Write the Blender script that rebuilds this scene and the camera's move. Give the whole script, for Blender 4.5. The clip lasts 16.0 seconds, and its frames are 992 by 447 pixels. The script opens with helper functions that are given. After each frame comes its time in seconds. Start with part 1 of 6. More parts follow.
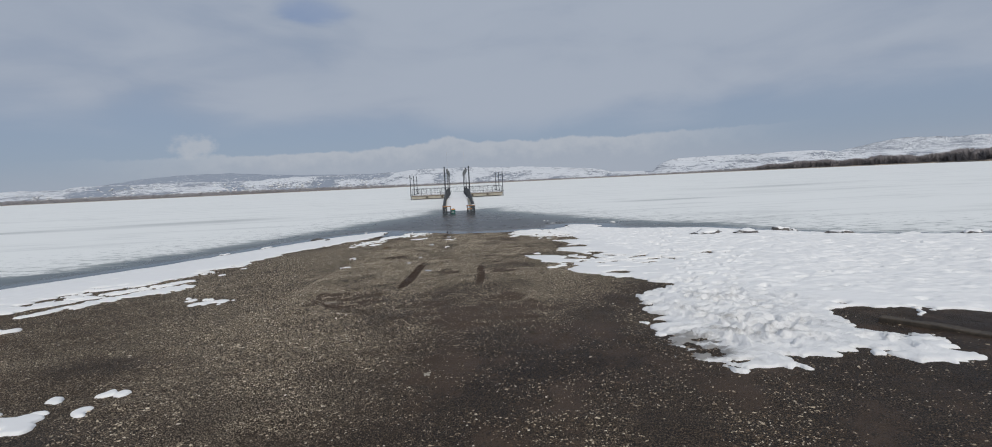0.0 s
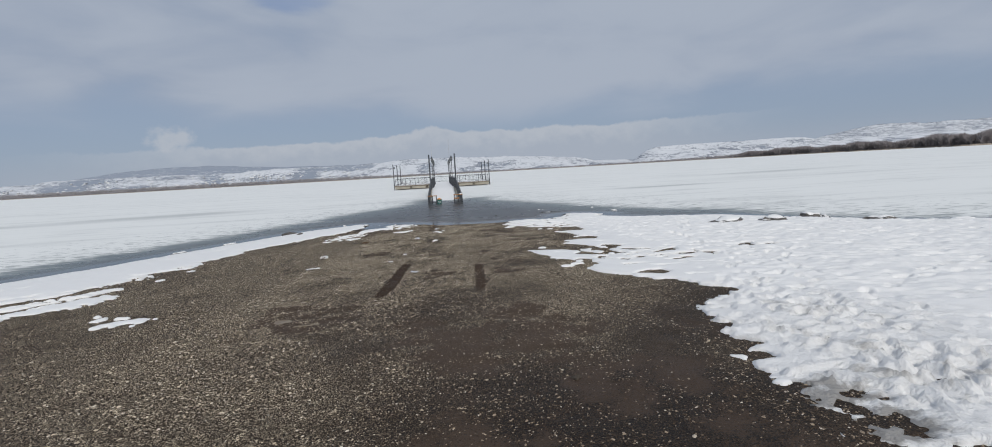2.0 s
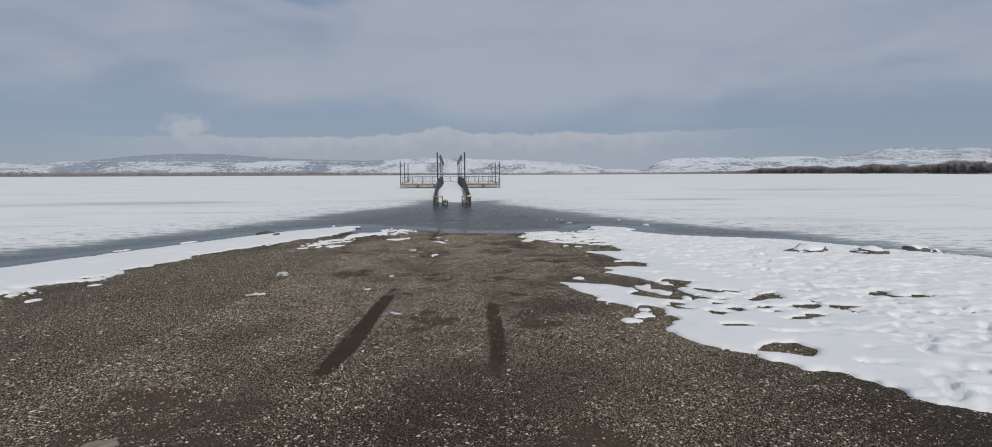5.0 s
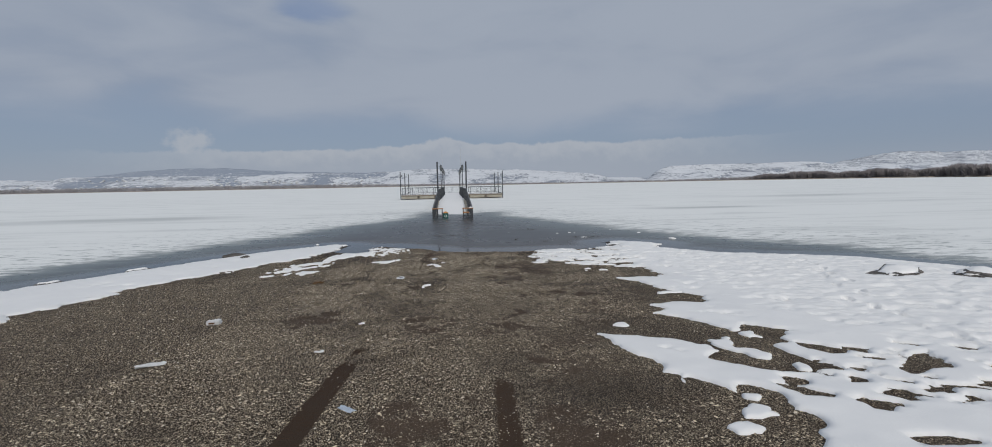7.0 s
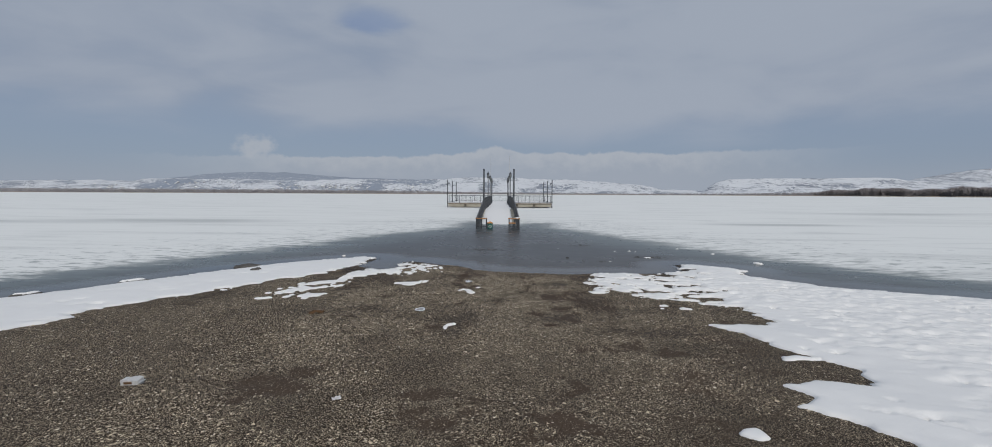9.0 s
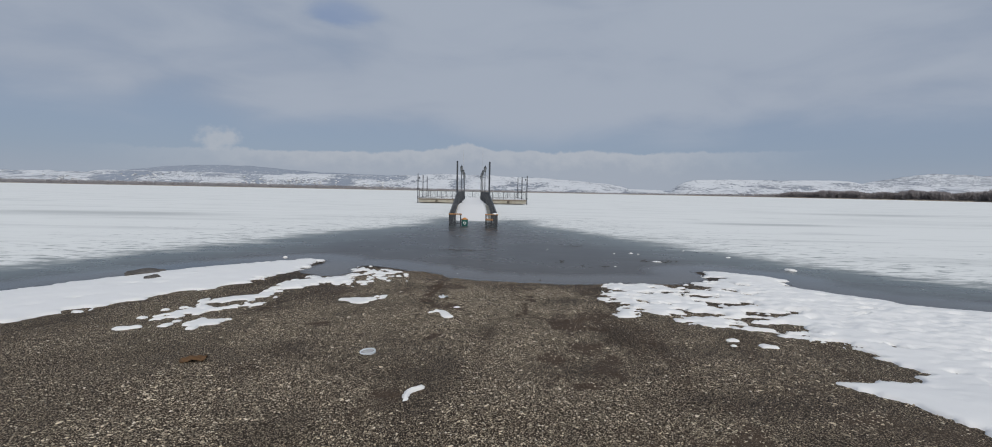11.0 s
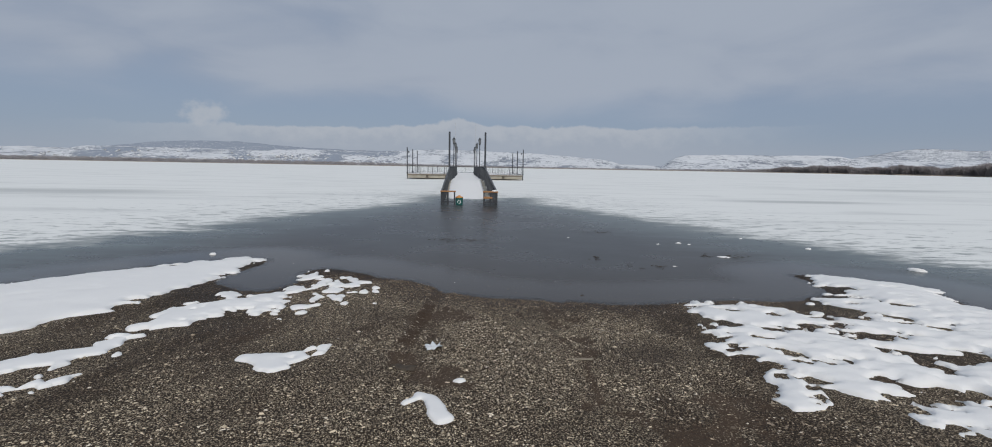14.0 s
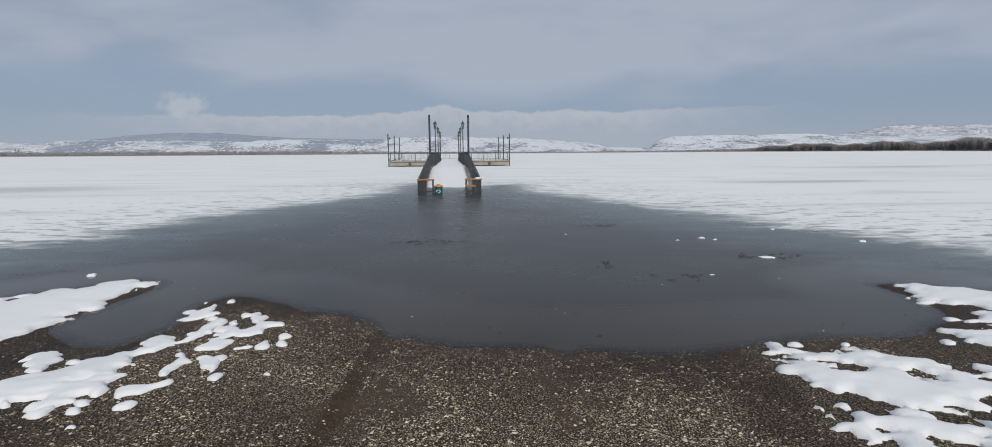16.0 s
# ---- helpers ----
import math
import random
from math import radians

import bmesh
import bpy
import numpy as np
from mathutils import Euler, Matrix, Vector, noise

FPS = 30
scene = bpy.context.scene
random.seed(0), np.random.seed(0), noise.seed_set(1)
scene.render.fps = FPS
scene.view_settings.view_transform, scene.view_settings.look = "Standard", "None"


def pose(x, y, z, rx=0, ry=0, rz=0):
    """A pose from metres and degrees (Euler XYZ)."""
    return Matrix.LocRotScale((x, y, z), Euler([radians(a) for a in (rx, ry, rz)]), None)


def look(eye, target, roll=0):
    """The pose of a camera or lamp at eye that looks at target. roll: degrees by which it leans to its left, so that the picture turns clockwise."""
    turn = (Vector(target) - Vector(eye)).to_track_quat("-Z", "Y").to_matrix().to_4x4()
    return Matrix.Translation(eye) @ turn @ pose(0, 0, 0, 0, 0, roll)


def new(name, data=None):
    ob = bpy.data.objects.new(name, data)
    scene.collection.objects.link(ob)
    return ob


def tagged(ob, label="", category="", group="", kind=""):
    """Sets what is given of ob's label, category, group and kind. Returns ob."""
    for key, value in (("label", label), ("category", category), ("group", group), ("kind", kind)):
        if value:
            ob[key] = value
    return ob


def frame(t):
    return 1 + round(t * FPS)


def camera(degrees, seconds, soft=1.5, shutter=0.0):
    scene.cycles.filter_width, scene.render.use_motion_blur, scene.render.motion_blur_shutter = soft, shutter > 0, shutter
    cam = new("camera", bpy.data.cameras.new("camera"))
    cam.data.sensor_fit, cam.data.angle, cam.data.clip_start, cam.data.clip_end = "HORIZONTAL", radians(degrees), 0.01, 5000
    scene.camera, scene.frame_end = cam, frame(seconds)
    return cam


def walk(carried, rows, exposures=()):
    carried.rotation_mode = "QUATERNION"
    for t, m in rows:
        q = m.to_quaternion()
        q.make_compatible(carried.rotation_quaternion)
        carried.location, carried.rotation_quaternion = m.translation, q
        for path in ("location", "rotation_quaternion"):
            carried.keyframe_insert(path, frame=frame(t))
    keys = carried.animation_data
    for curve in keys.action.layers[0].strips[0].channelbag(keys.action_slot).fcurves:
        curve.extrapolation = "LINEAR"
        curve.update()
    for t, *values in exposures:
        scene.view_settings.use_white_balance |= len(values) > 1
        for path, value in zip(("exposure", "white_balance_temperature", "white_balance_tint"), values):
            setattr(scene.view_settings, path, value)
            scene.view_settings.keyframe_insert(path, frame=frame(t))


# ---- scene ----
cam = camera(90.6, 16.0, 0.95)
PATH = [
    (0, (-0.083, 0.557, 1.565), (-0.070, 2.690, 1.384), -2.70),
    (0.5, (-0.156, 1.029, 1.510), (-0.136, 3.161, 1.326), -2.70),
    (1, (-0.163, 1.459, 1.519), (-0.009, 3.586, 1.328), -2.30),
    (1.5, (-0.294, 1.981, 1.433), (-0.052, 4.095, 1.203), -4.60),
    (2, (-0.354, 2.539, 1.403), (-0.278, 4.666, 1.175), -3.30),
    (2.5, (-0.428, 3.018, 1.392), (-0.383, 5.147, 1.172), -0.20),
    (3, (-0.529, 3.494, 1.382), (-0.487, 5.622, 1.163), -0.20),
    (3.5, (-0.564, 4.044, 1.367), (-0.530, 6.173, 1.151), -0.10),
    (5.8, (-0.458, 6.490, 1.324), (-0.404, 8.618, 1.112), -0.30),
    (6, (-0.486, 6.761, 1.334), (-0.532, 8.893, 1.150), 0.30),
    (6.5, (-0.503, 7.280, 1.305), (-0.540, 9.413, 1.130), 0.00),
    (7, (-0.500, 7.804, 1.303), (-0.464, 9.936, 1.132), -1.10),
    (7.5, (-0.525, 8.412, 1.305), (-0.571, 10.545, 1.140), 0.70),
    (8, (-0.498, 8.903, 1.312), (-0.547, 11.036, 1.144), 0.30),
    (8.5, (-0.502, 9.492, 1.289), (-0.609, 11.624, 1.143), 0.20),
    (8.7, (-0.464, 9.690, 1.285), (-0.645, 11.819, 1.156), 0.20),
    (10.8, (-0.892, 12.441, 1.130), (-0.912, 14.576, 0.984), 1.70),
    (11, (-0.920, 12.687, 1.072), (-0.965, 14.822, 0.932), 1.10),
    (11.5, (-1.034, 13.195, 1.073), (-1.279, 15.317, 0.937), 0.10),
    (12, (-1.086, 13.726, 1.046), (-1.159, 15.860, 0.906), -0.30),
    (12.5, (-1.157, 14.355, 1.009), (-1.318, 16.483, 0.853), -0.50),
    (13, (-1.278, 14.927, 0.962), (-1.372, 17.053, 0.738), 1.20),
    (13.5, (-1.308, 15.491, 0.963), (-1.294, 17.616, 0.713), 1.10),
    (14, (-1.329, 16.047, 0.965), (-1.336, 18.173, 0.721), 1.00),
    (14.5, (-1.288, 16.599, 0.964), (-1.060, 18.711, 0.703), 1.90),
    (15, (-1.248, 17.196, 0.964), (-1.158, 19.318, 0.705), 1.50),
    (15.5, (-1.232, 17.683, 0.917), (-1.194, 19.807, 0.654), 1.60),
    (16, (-1.194, 18.193, 0.904), (-1.150, 20.312, 0.599), -0.40),
]
walk(cam, [(t, look(eye, target, roll)) for t, eye, target, roll in PATH], [(0.0, -0.07), (0.5, -0.03), (1.0, -0.06), (2.0, 0.0), (2.5, -0.11), (3.0, -0.15), (3.5, -0.13), (6.0, -0.12), (7.0, -0.2), (8.0, -0.16), (8.5, -0.2), (11.0, -0.1), (12.5, -0.07), (13.0, -0.04), (13.5, -0.04), (14.0, -0.11), (14.5, -0.07), (15.0, -0.09), (15.5, -0.04), (16.0, 0.0)])

# ---- world, sun ----
WATER = -0.64          # level of the lake
SUN_AZ, SUN_EL = 163.0, 38.0   # compass from +y over +x, behind and a little to the right


class Net:
    """A small writer of node trees."""

    def __init__(self, tree):
        self.tree = tree
        tree.nodes.clear()

    def n(self, kind, **settings):
        node = self.tree.nodes.new(kind)
        for key, value in settings.items():
            if key == "operation":
                node.operation = value
            elif key == "blend_type":
                node.blend_type = value
            elif key == "data_type":
                node.data_type = value
            elif key == "attribute_name":
                node.attribute_name = value
            elif key == "feature":
                node.feature = value
            elif key == "interpolation_type":
                node.interpolation_type = value
            elif key == "clamp":
                node.use_clamp = value
        return node

    def put(self, socket, value):
        if isinstance(value, bpy.types.NodeSocket):
            self.tree.links.new(value, socket)
        elif isinstance(value, tuple) and len(value) == 3 and socket.type == "RGBA":
            socket.default_value = (*value, 1)
        else:
            socket.default_value = value

    def math(self, operation, a, b=0.0, c=None, clamp=False):
        m = self.n("ShaderNodeMath", operation=operation, clamp=clamp)
        self.put(m.inputs[0], a), self.put(m.inputs[1], b)
        if c is not None:
            self.put(m.inputs[2], c)
        return m.outputs[0]

    def ramp(self, v, lo, hi, a=0.0, b=1.0):
        """Smooth step of v from lo to hi, mapped to a..b."""
        m = self.n("ShaderNodeMapRange", interpolation_type="SMOOTHSTEP")
        for i, x in enumerate((v, lo, hi, a, b)):
            self.put(m.inputs[i], x)
        return m.outputs[0]

    def mix(self, f, a, b):
        m = self.n("ShaderNodeMix", data_type="RGBA")
        self.put(m.inputs[0], f), self.put(m.inputs[6], a), self.put(m.inputs[7], b)
        return m.outputs[2]

    def noise(self, vec, scale, detail=4.0, rough=0.55, distortion=0.0, colour=False):
        t = self.n("ShaderNodeTexNoise")
        self.put(t.inputs["Vector"], vec)
        for key, value in (("Scale", scale), ("Detail", detail), ("Roughness", rough), ("Distortion", distortion)):
            t.inputs[key].default_value = value
        return t.outputs[1 if colour else 0]

    def voronoi(self, vec, scale, feature="F1", out=0, rand=1.0):
        t = self.n("ShaderNodeTexVoronoi", feature=feature)
        self.put(t.inputs["Vector"], vec)
        t.inputs["Scale"].default_value = scale
        t.inputs["Randomness"].default_value = rand
        return t.outputs[out]

    def scaled(self, vec, x, y, z):
        m = self.n("ShaderNodeMapping")
        self.put(m.inputs[0], vec)
        m.inputs[3].default_value = (x, y, z)
        return m.outputs[0]

    def bump(self, height, strength, distance, normal=None):
        b = self.n("ShaderNodeBump")
        b.inputs["Strength"].default_value, b.inputs["Distance"].default_value = strength, distance
        self.put(b.inputs["Height"], height)
        if normal is not None:
            self.put(b.inputs["Normal"], normal)
        return b.outputs[0]

    def place(self):
        return self.n("ShaderNodeNewGeometry").outputs["Position"]

    def attr(self, name):
        return self.n("ShaderNodeAttribute", attribute_name=name).outputs["Fac"]

    def surface(self, colour, rough=0.7, metal=0.0, normal=None, spec=0.5, **more):
        p = self.n("ShaderNodeBsdfPrincipled")
        self.put(p.inputs["Base Color"], colour)
        self.put(p.inputs["Roughness"], rough)
        self.put(p.inputs["Metallic"], metal)
        self.put(p.inputs["Specular IOR Level"], spec)
        if normal is not None:
            self.put(p.inputs["Normal"], normal)
        for key, value in more.items():
            self.put(p.inputs[key.replace("_", " ")], value)
        return p.outputs[0]

    def out(self, shader):
        o = self.n("ShaderNodeOutputMaterial")
        self.put(o.inputs[0], shader)


def make_sky():
    world = bpy.data.worlds.new("overcast_sky")
    scene.world = world
    world.use_nodes = True
    w = Net(world.node_tree)
    sky = w.n("ShaderNodeTexSky")
    sky.sky_type, sky.sun_disc = "NISHITA", False
    sky.sun_elevation, sky.sun_rotation = radians(SUN_EL), radians(SUN_AZ)
    sky.air_density, sky.dust_density = 1.0, 0.6
    way = w.n("ShaderNodeTexCoord").outputs["Generated"]
    sep = w.n("ShaderNodeSeparateXYZ")
    w.put(sep.inputs[0], way)
    x, y, z = sep.outputs
    el = w.math("MULTIPLY", w.math("ARCSINE", z), 57.2958)
    az = w.math("MULTIPLY", w.math("ARCTAN2", x, y), 57.2958)
    lift = w.n("ShaderNodeMix", data_type="RGBA", blend_type="MULTIPLY")
    lift.inputs[0].default_value = 1.0
    w.put(lift.inputs[6], sky.outputs[0]), w.put(lift.inputs[7], (SKY_K, SKY_K, SKY_K))
    clear = lift.outputs[2]
    # high grey cloud sheet, broad and soft; a bluer lane is left open below it
    n1 = w.noise(w.scaled(way, 1.0, 1.0, 2.6), 1.5, 3, 0.45, 0.5)
    n2 = w.noise(w.scaled(way, 1.0, 1.0, 3.2), 4.2, 6, 0.52, 0.4)
    soft = w.math("ADD", w.math("MULTIPLY", n1, 0.62), w.math("MULTIPLY", n2, 0.38))
    lane = w.math("ADD", el, w.math("MULTIPLY", w.math("SUBTRACT", soft, 0.5), 14.0))
    sheet_f = w.math("MULTIPLY", w.ramp(lane, 5.2, 10.5), w.ramp(soft, 0.30, 0.56, 0.45, 1.0))
    hx = w.math("DIVIDE", w.math("SUBTRACT", az, -18.2), 4.2)
    hy = w.math("DIVIDE", w.math("SUBTRACT", el, 18.6), 1.5)
    hole = w.math("ADD", w.math("MULTIPLY", hx, hx), w.math("MULTIPLY", hy, hy))
    hole = w.math("ADD", hole, w.math("MULTIPLY", w.math("SUBTRACT", n2, 0.5), 4.0))
    hole = w.ramp(hole, 0.0, 1.6, 1.0, 0.0)
    sheet_f = w.math("MULTIPLY", sheet_f, w.math("SUBTRACT", 1.0, w.math("MULTIPLY", hole, 0.55)))
    sheet = w.mix(w.ramp(soft, 0.38, 0.62), CLOUD_DARK, CLOUD_LIGHT)
    under = w.mix(w.math("MULTIPLY", hole, 0.7), CLOUD_BLUE, (0.17, 0.265, 0.50))
    col = w.mix(sheet_f, w.mix(0.8, clear, under), sheet)
    # a long low bank of cumulus over the far shore
    edge = w.noise(w.scaled(way, 1.0, 1.0, 1.5), 9.0, 2, 0.5)
    knob = w.noise(w.scaled(way, 1.0, 1.0, 1.2), 34.0, 4, 0.6)
    rim = w.math("ADD", w.math("MULTIPLY", w.math("SUBTRACT", edge, 0.5), 1.5), w.math("ADD", 4.65, w.math("MULTIPLY", w.math("MINIMUM", w.math("ADD", az, 6.0), 0.0), 0.032)))
    rim = w.math("ADD", rim, w.math("MULTIPLY", w.math("SUBTRACT", knob, 0.5), 1.0))
    hump = w.math("DIVIDE", w.math("SUBTRACT", az, -4.8), 2.6)
    rim = w.math("ADD", rim, w.math("MULTIPLY", w.math("EXPONENT", w.math("MULTIPLY", w.math("MULTIPLY", hump, hump), -1.0)), 0.7))
    inside = w.math("SUBTRACT", rim, el)
    span = w.ramp(w.math("ABSOLUTE", w.math("SUBTRACT", az, -4.5)), 17.0, 40.0, 1.0, 0.0)
    bank_f = w.math("MULTIPLY", w.ramp(inside, -0.03, 0.25), w.math("MULTIPLY", span, 0.9))
    puffs = w.math("ADD", inside, w.math("MULTIPLY", w.math("SUBTRACT", knob, 0.5), 3.0))
    bank = w.mix(w.ramp(puffs, 0.0, 2.4), CLOUD_RIM, CLOUD_BANK)
    col = w.mix(bank_f, col, bank)
    # pale haze at the horizon
    col = w.mix(w.ramp(el, 0.0, 4.0, 0.55, 0.0), col, CLOUD_BANK)
    # one small cumulus
    dx = w.math("DIVIDE", w.math("SUBTRACT", az, -30.6), 2.05)
    dy = w.math("DIVIDE", w.math("SUBTRACT", el, 4.85), 1.15)
    r2 = w.math("ADD", w.math("MULTIPLY", dx, dx), w.math("MULTIPLY", dy, dy))
    lump = w.noise(w.scaled(way, 1.0, 1.0, 1.3), 37.0, 5, 0.6)
    r2 = w.math("ADD", r2, w.math("MULTIPLY", w.math("SUBTRACT", lump, 0.5), 3.4))
    col = w.mix(w.ramp(r2, 0.1, 1.5, 0.8, 0.0), col, CLOUD_PUFF)
    bg = w.n("ShaderNodeBackground")
    w.put(bg.inputs[0], col)
    bg.inputs[1].default_value = 1.0
    o = w.n("ShaderNodeOutputWorld")
    w.put(o.inputs[0], bg.outputs[0])


SKY_K = 0.055
CLOUD_DARK, CLOUD_LIGHT, CLOUD_BLUE = (0.312, 0.365, 0.462), (0.382, 0.432, 0.518), (0.288, 0.360, 0.490)
CLOUD_BANK, CLOUD_RIM, CLOUD_PUFF = (0.372, 0.416, 0.490), (0.450, 0.484, 0.540), (0.45, 0.485, 0.54)
make_sky()

sun = new("sun", bpy.data.lights.new("sun", "SUN"))
sun.data.energy, sun.data.angle, sun.data.color = 2.0, radians(6.0), (1.0, 0.95, 0.88)
a, e = radians(SUN_AZ), radians(SUN_EL)
sun.matrix_world = look((math.sin(a) * math.cos(e) * 30, math.cos(a) * math.cos(e) * 30, math.sin(e) * 30), (0, 0, 0))

# ---- materials ----
def material(name):
    m = bpy.data.materials.new(name)
    m.use_nodes = True
    return m, Net(m.node_tree)


def ground_material():
    m, k = material("wet_gravel_ground")
    p = k.place()
    wet, snowy = k.attr("wet"), k.attr("gravel")
    big = k.noise(p, 0.55, 5, 0.6, 0.3)
    mid = k.noise(p, 2.6, 5, 0.62, 0.4)
    fine = k.noise(p, 34.0, 4, 0.65)
    cell = k.voronoi(p, 94.0)
    cellc = k.n("ShaderNodeTexVoronoi")
    k.put(cellc.inputs["Vector"], p)
    cellc.inputs["Scale"].default_value = 94.0
    pick = k.n("ShaderNodeSeparateColor")
    k.put(pick.inputs[0], cellc.outputs["Color"])
    cell2 = k.n("ShaderNodeTexVoronoi")
    k.put(cell2.inputs["Vector"], p)
    cell2.inputs["Scale"].default_value = 130.0
    pick2 = k.n("ShaderNodeSeparateColor")
    k.put(pick2.inputs[0], cell2.outputs["Color"])
    # pale dry gravel, brown dirty gravel, and thin mud between the stones
    pale = k.math("ADD", k.attr("pale"), k.math("ADD", k.math("MULTIPLY", k.math("SUBTRACT", mid, 0.5), 1.1), k.math("MULTIPLY", k.math("SUBTRACT", big, 0.5), 0.8)))
    pale = k.ramp(pale, 0.15, 0.85)
    stony = k.ramp(k.math("ADD", snowy, k.math("MULTIPLY", k.math("SUBTRACT", mid, 0.5), 0.9)), -0.05, 0.38)
    mud = k.mix(fine, (0.052, 0.033, 0.020), (0.100, 0.067, 0.043))
    stone_dark = k.mix(k.math("POWER", pick.outputs[0], 1.5), (0.095, 0.066, 0.042), (0.430, 0.330, 0.222))
    stone_pale = k.mix(k.math("POWER", pick.outputs[0], 1.2), (0.210, 0.158, 0.105), (0.840, 0.700, 0.500))
    grey = k.mix(pale, stone_dark, stone_pale)
    grey = k.mix(k.math("MULTIPLY", pick2.outputs[1], 0.35), grey, (0.150, 0.111, 0.075))
    gapf = k.ramp(cell, 0.36, 0.54)
    stones = k.mix(k.math("MULTIPLY", gapf, 0.95), grey, (0.026, 0.017, 0.010))
    here = k.math("MULTIPLY", stony, k.ramp(pick2.outputs[0], 0.0, 0.35, 0.45, 1.0))
    col = k.mix(here, mud, stones)
    damp = k.math("MULTIPLY", wet, k.ramp(mid, 0.25, 0.7, 0.65, 1.0), clamp=True)
    soak = k.n("ShaderNodeMix", data_type="RGBA", blend_type="MULTIPLY")
    soak.inputs[0].default_value = 1.0
    k.put(soak.inputs[6], col), k.put(soak.inputs[7], (0.30, 0.245, 0.195))
    col = k.mix(damp, col, soak.outputs[2])
    # ragged blotches of smooth mud with single stones left in them
    ragged = k.math("ADD", k.math("MULTIPLY", k.math("SUBTRACT", k.noise(p, 9.0, 5, 0.7), 0.5), 0.75), k.math("MULTIPLY", k.math("SUBTRACT", pick.outputs[1], 0.5), 0.30))
    bog = k.ramp(k.math("ADD", k.attr("mud"), ragged), 0.42, 0.66)
    bog = k.math("MULTIPLY", bog, k.ramp(pick.outputs[2], 0.84, 0.92, 1.0, 0.25))
    col = k.mix(k.math("MULTIPLY", bog, 0.84), col, k.mix(mid, (0.049, 0.030, 0.018), (0.088, 0.056, 0.035)))
    stony = k.math("MULTIPLY", stony, k.math("SUBTRACT", 1.0, k.math("MULTIPLY", bog, 0.8)))
    col = k.mix(k.ramp(k.math("ADD", k.attr("rut"), k.math("MULTIPLY", k.math("SUBTRACT", fine, 0.5), 0.5)), 0.32, 0.6), col, (0.070, 0.041, 0.022))
    h = k.math("ADD", k.math("MULTIPLY", k.math("SUBTRACT", 1.0, cell), k.math("MULTIPLY", stony, 1.3)), k.math("MULTIPLY", fine, 0.5))
    nrm = k.bump(h, 1.0, 0.018)
    k.out(k.surface(col, k.math("SUBTRACT", 0.88, k.math("MULTIPLY", damp, 0.25)), 0, nrm, 0.3))
    return m


def snow_material():
    m, k = material("old_wet_snow")
    p = k.place()
    grain = k.noise(p, 60.0, 4, 0.6)
    lump = k.noise(p, 5.0, 5, 0.55)
    dirt = k.noise(p, 2.2, 6, 0.68, 0.5)
    tread = k.attr("tread")
    col = k.mix(lump, (0.83, 0.825, 0.812), (0.89, 0.885, 0.868))
    d = k.math("MULTIPLY", k.ramp(k.math("ADD", dirt, k.math("MULTIPLY", k.math("MAXIMUM", k.math("SUBTRACT", tread, 1.0), 0.0), 0.28)), 0.50, 0.70), tread, clamp=True)
    col = k.mix(k.math("MULTIPLY", d, 0.75), col, (0.19, 0.175, 0.155))
    churn = k.math("MULTIPLY", k.math("MINIMUM", tread, 1.0), k.noise(p, 13.0, 5, 0.7, 0.4))
    nrm = k.bump(k.math("ADD", k.math("ADD", k.math("MULTIPLY", grain, 0.25), k.math("MULTIPLY", lump, 0.12)), k.math("MULTIPLY", churn, 4.5)), 0.6, 0.018)
    k.out(k.surface(col, 0.62, 0, nrm, 0.35))
    return m


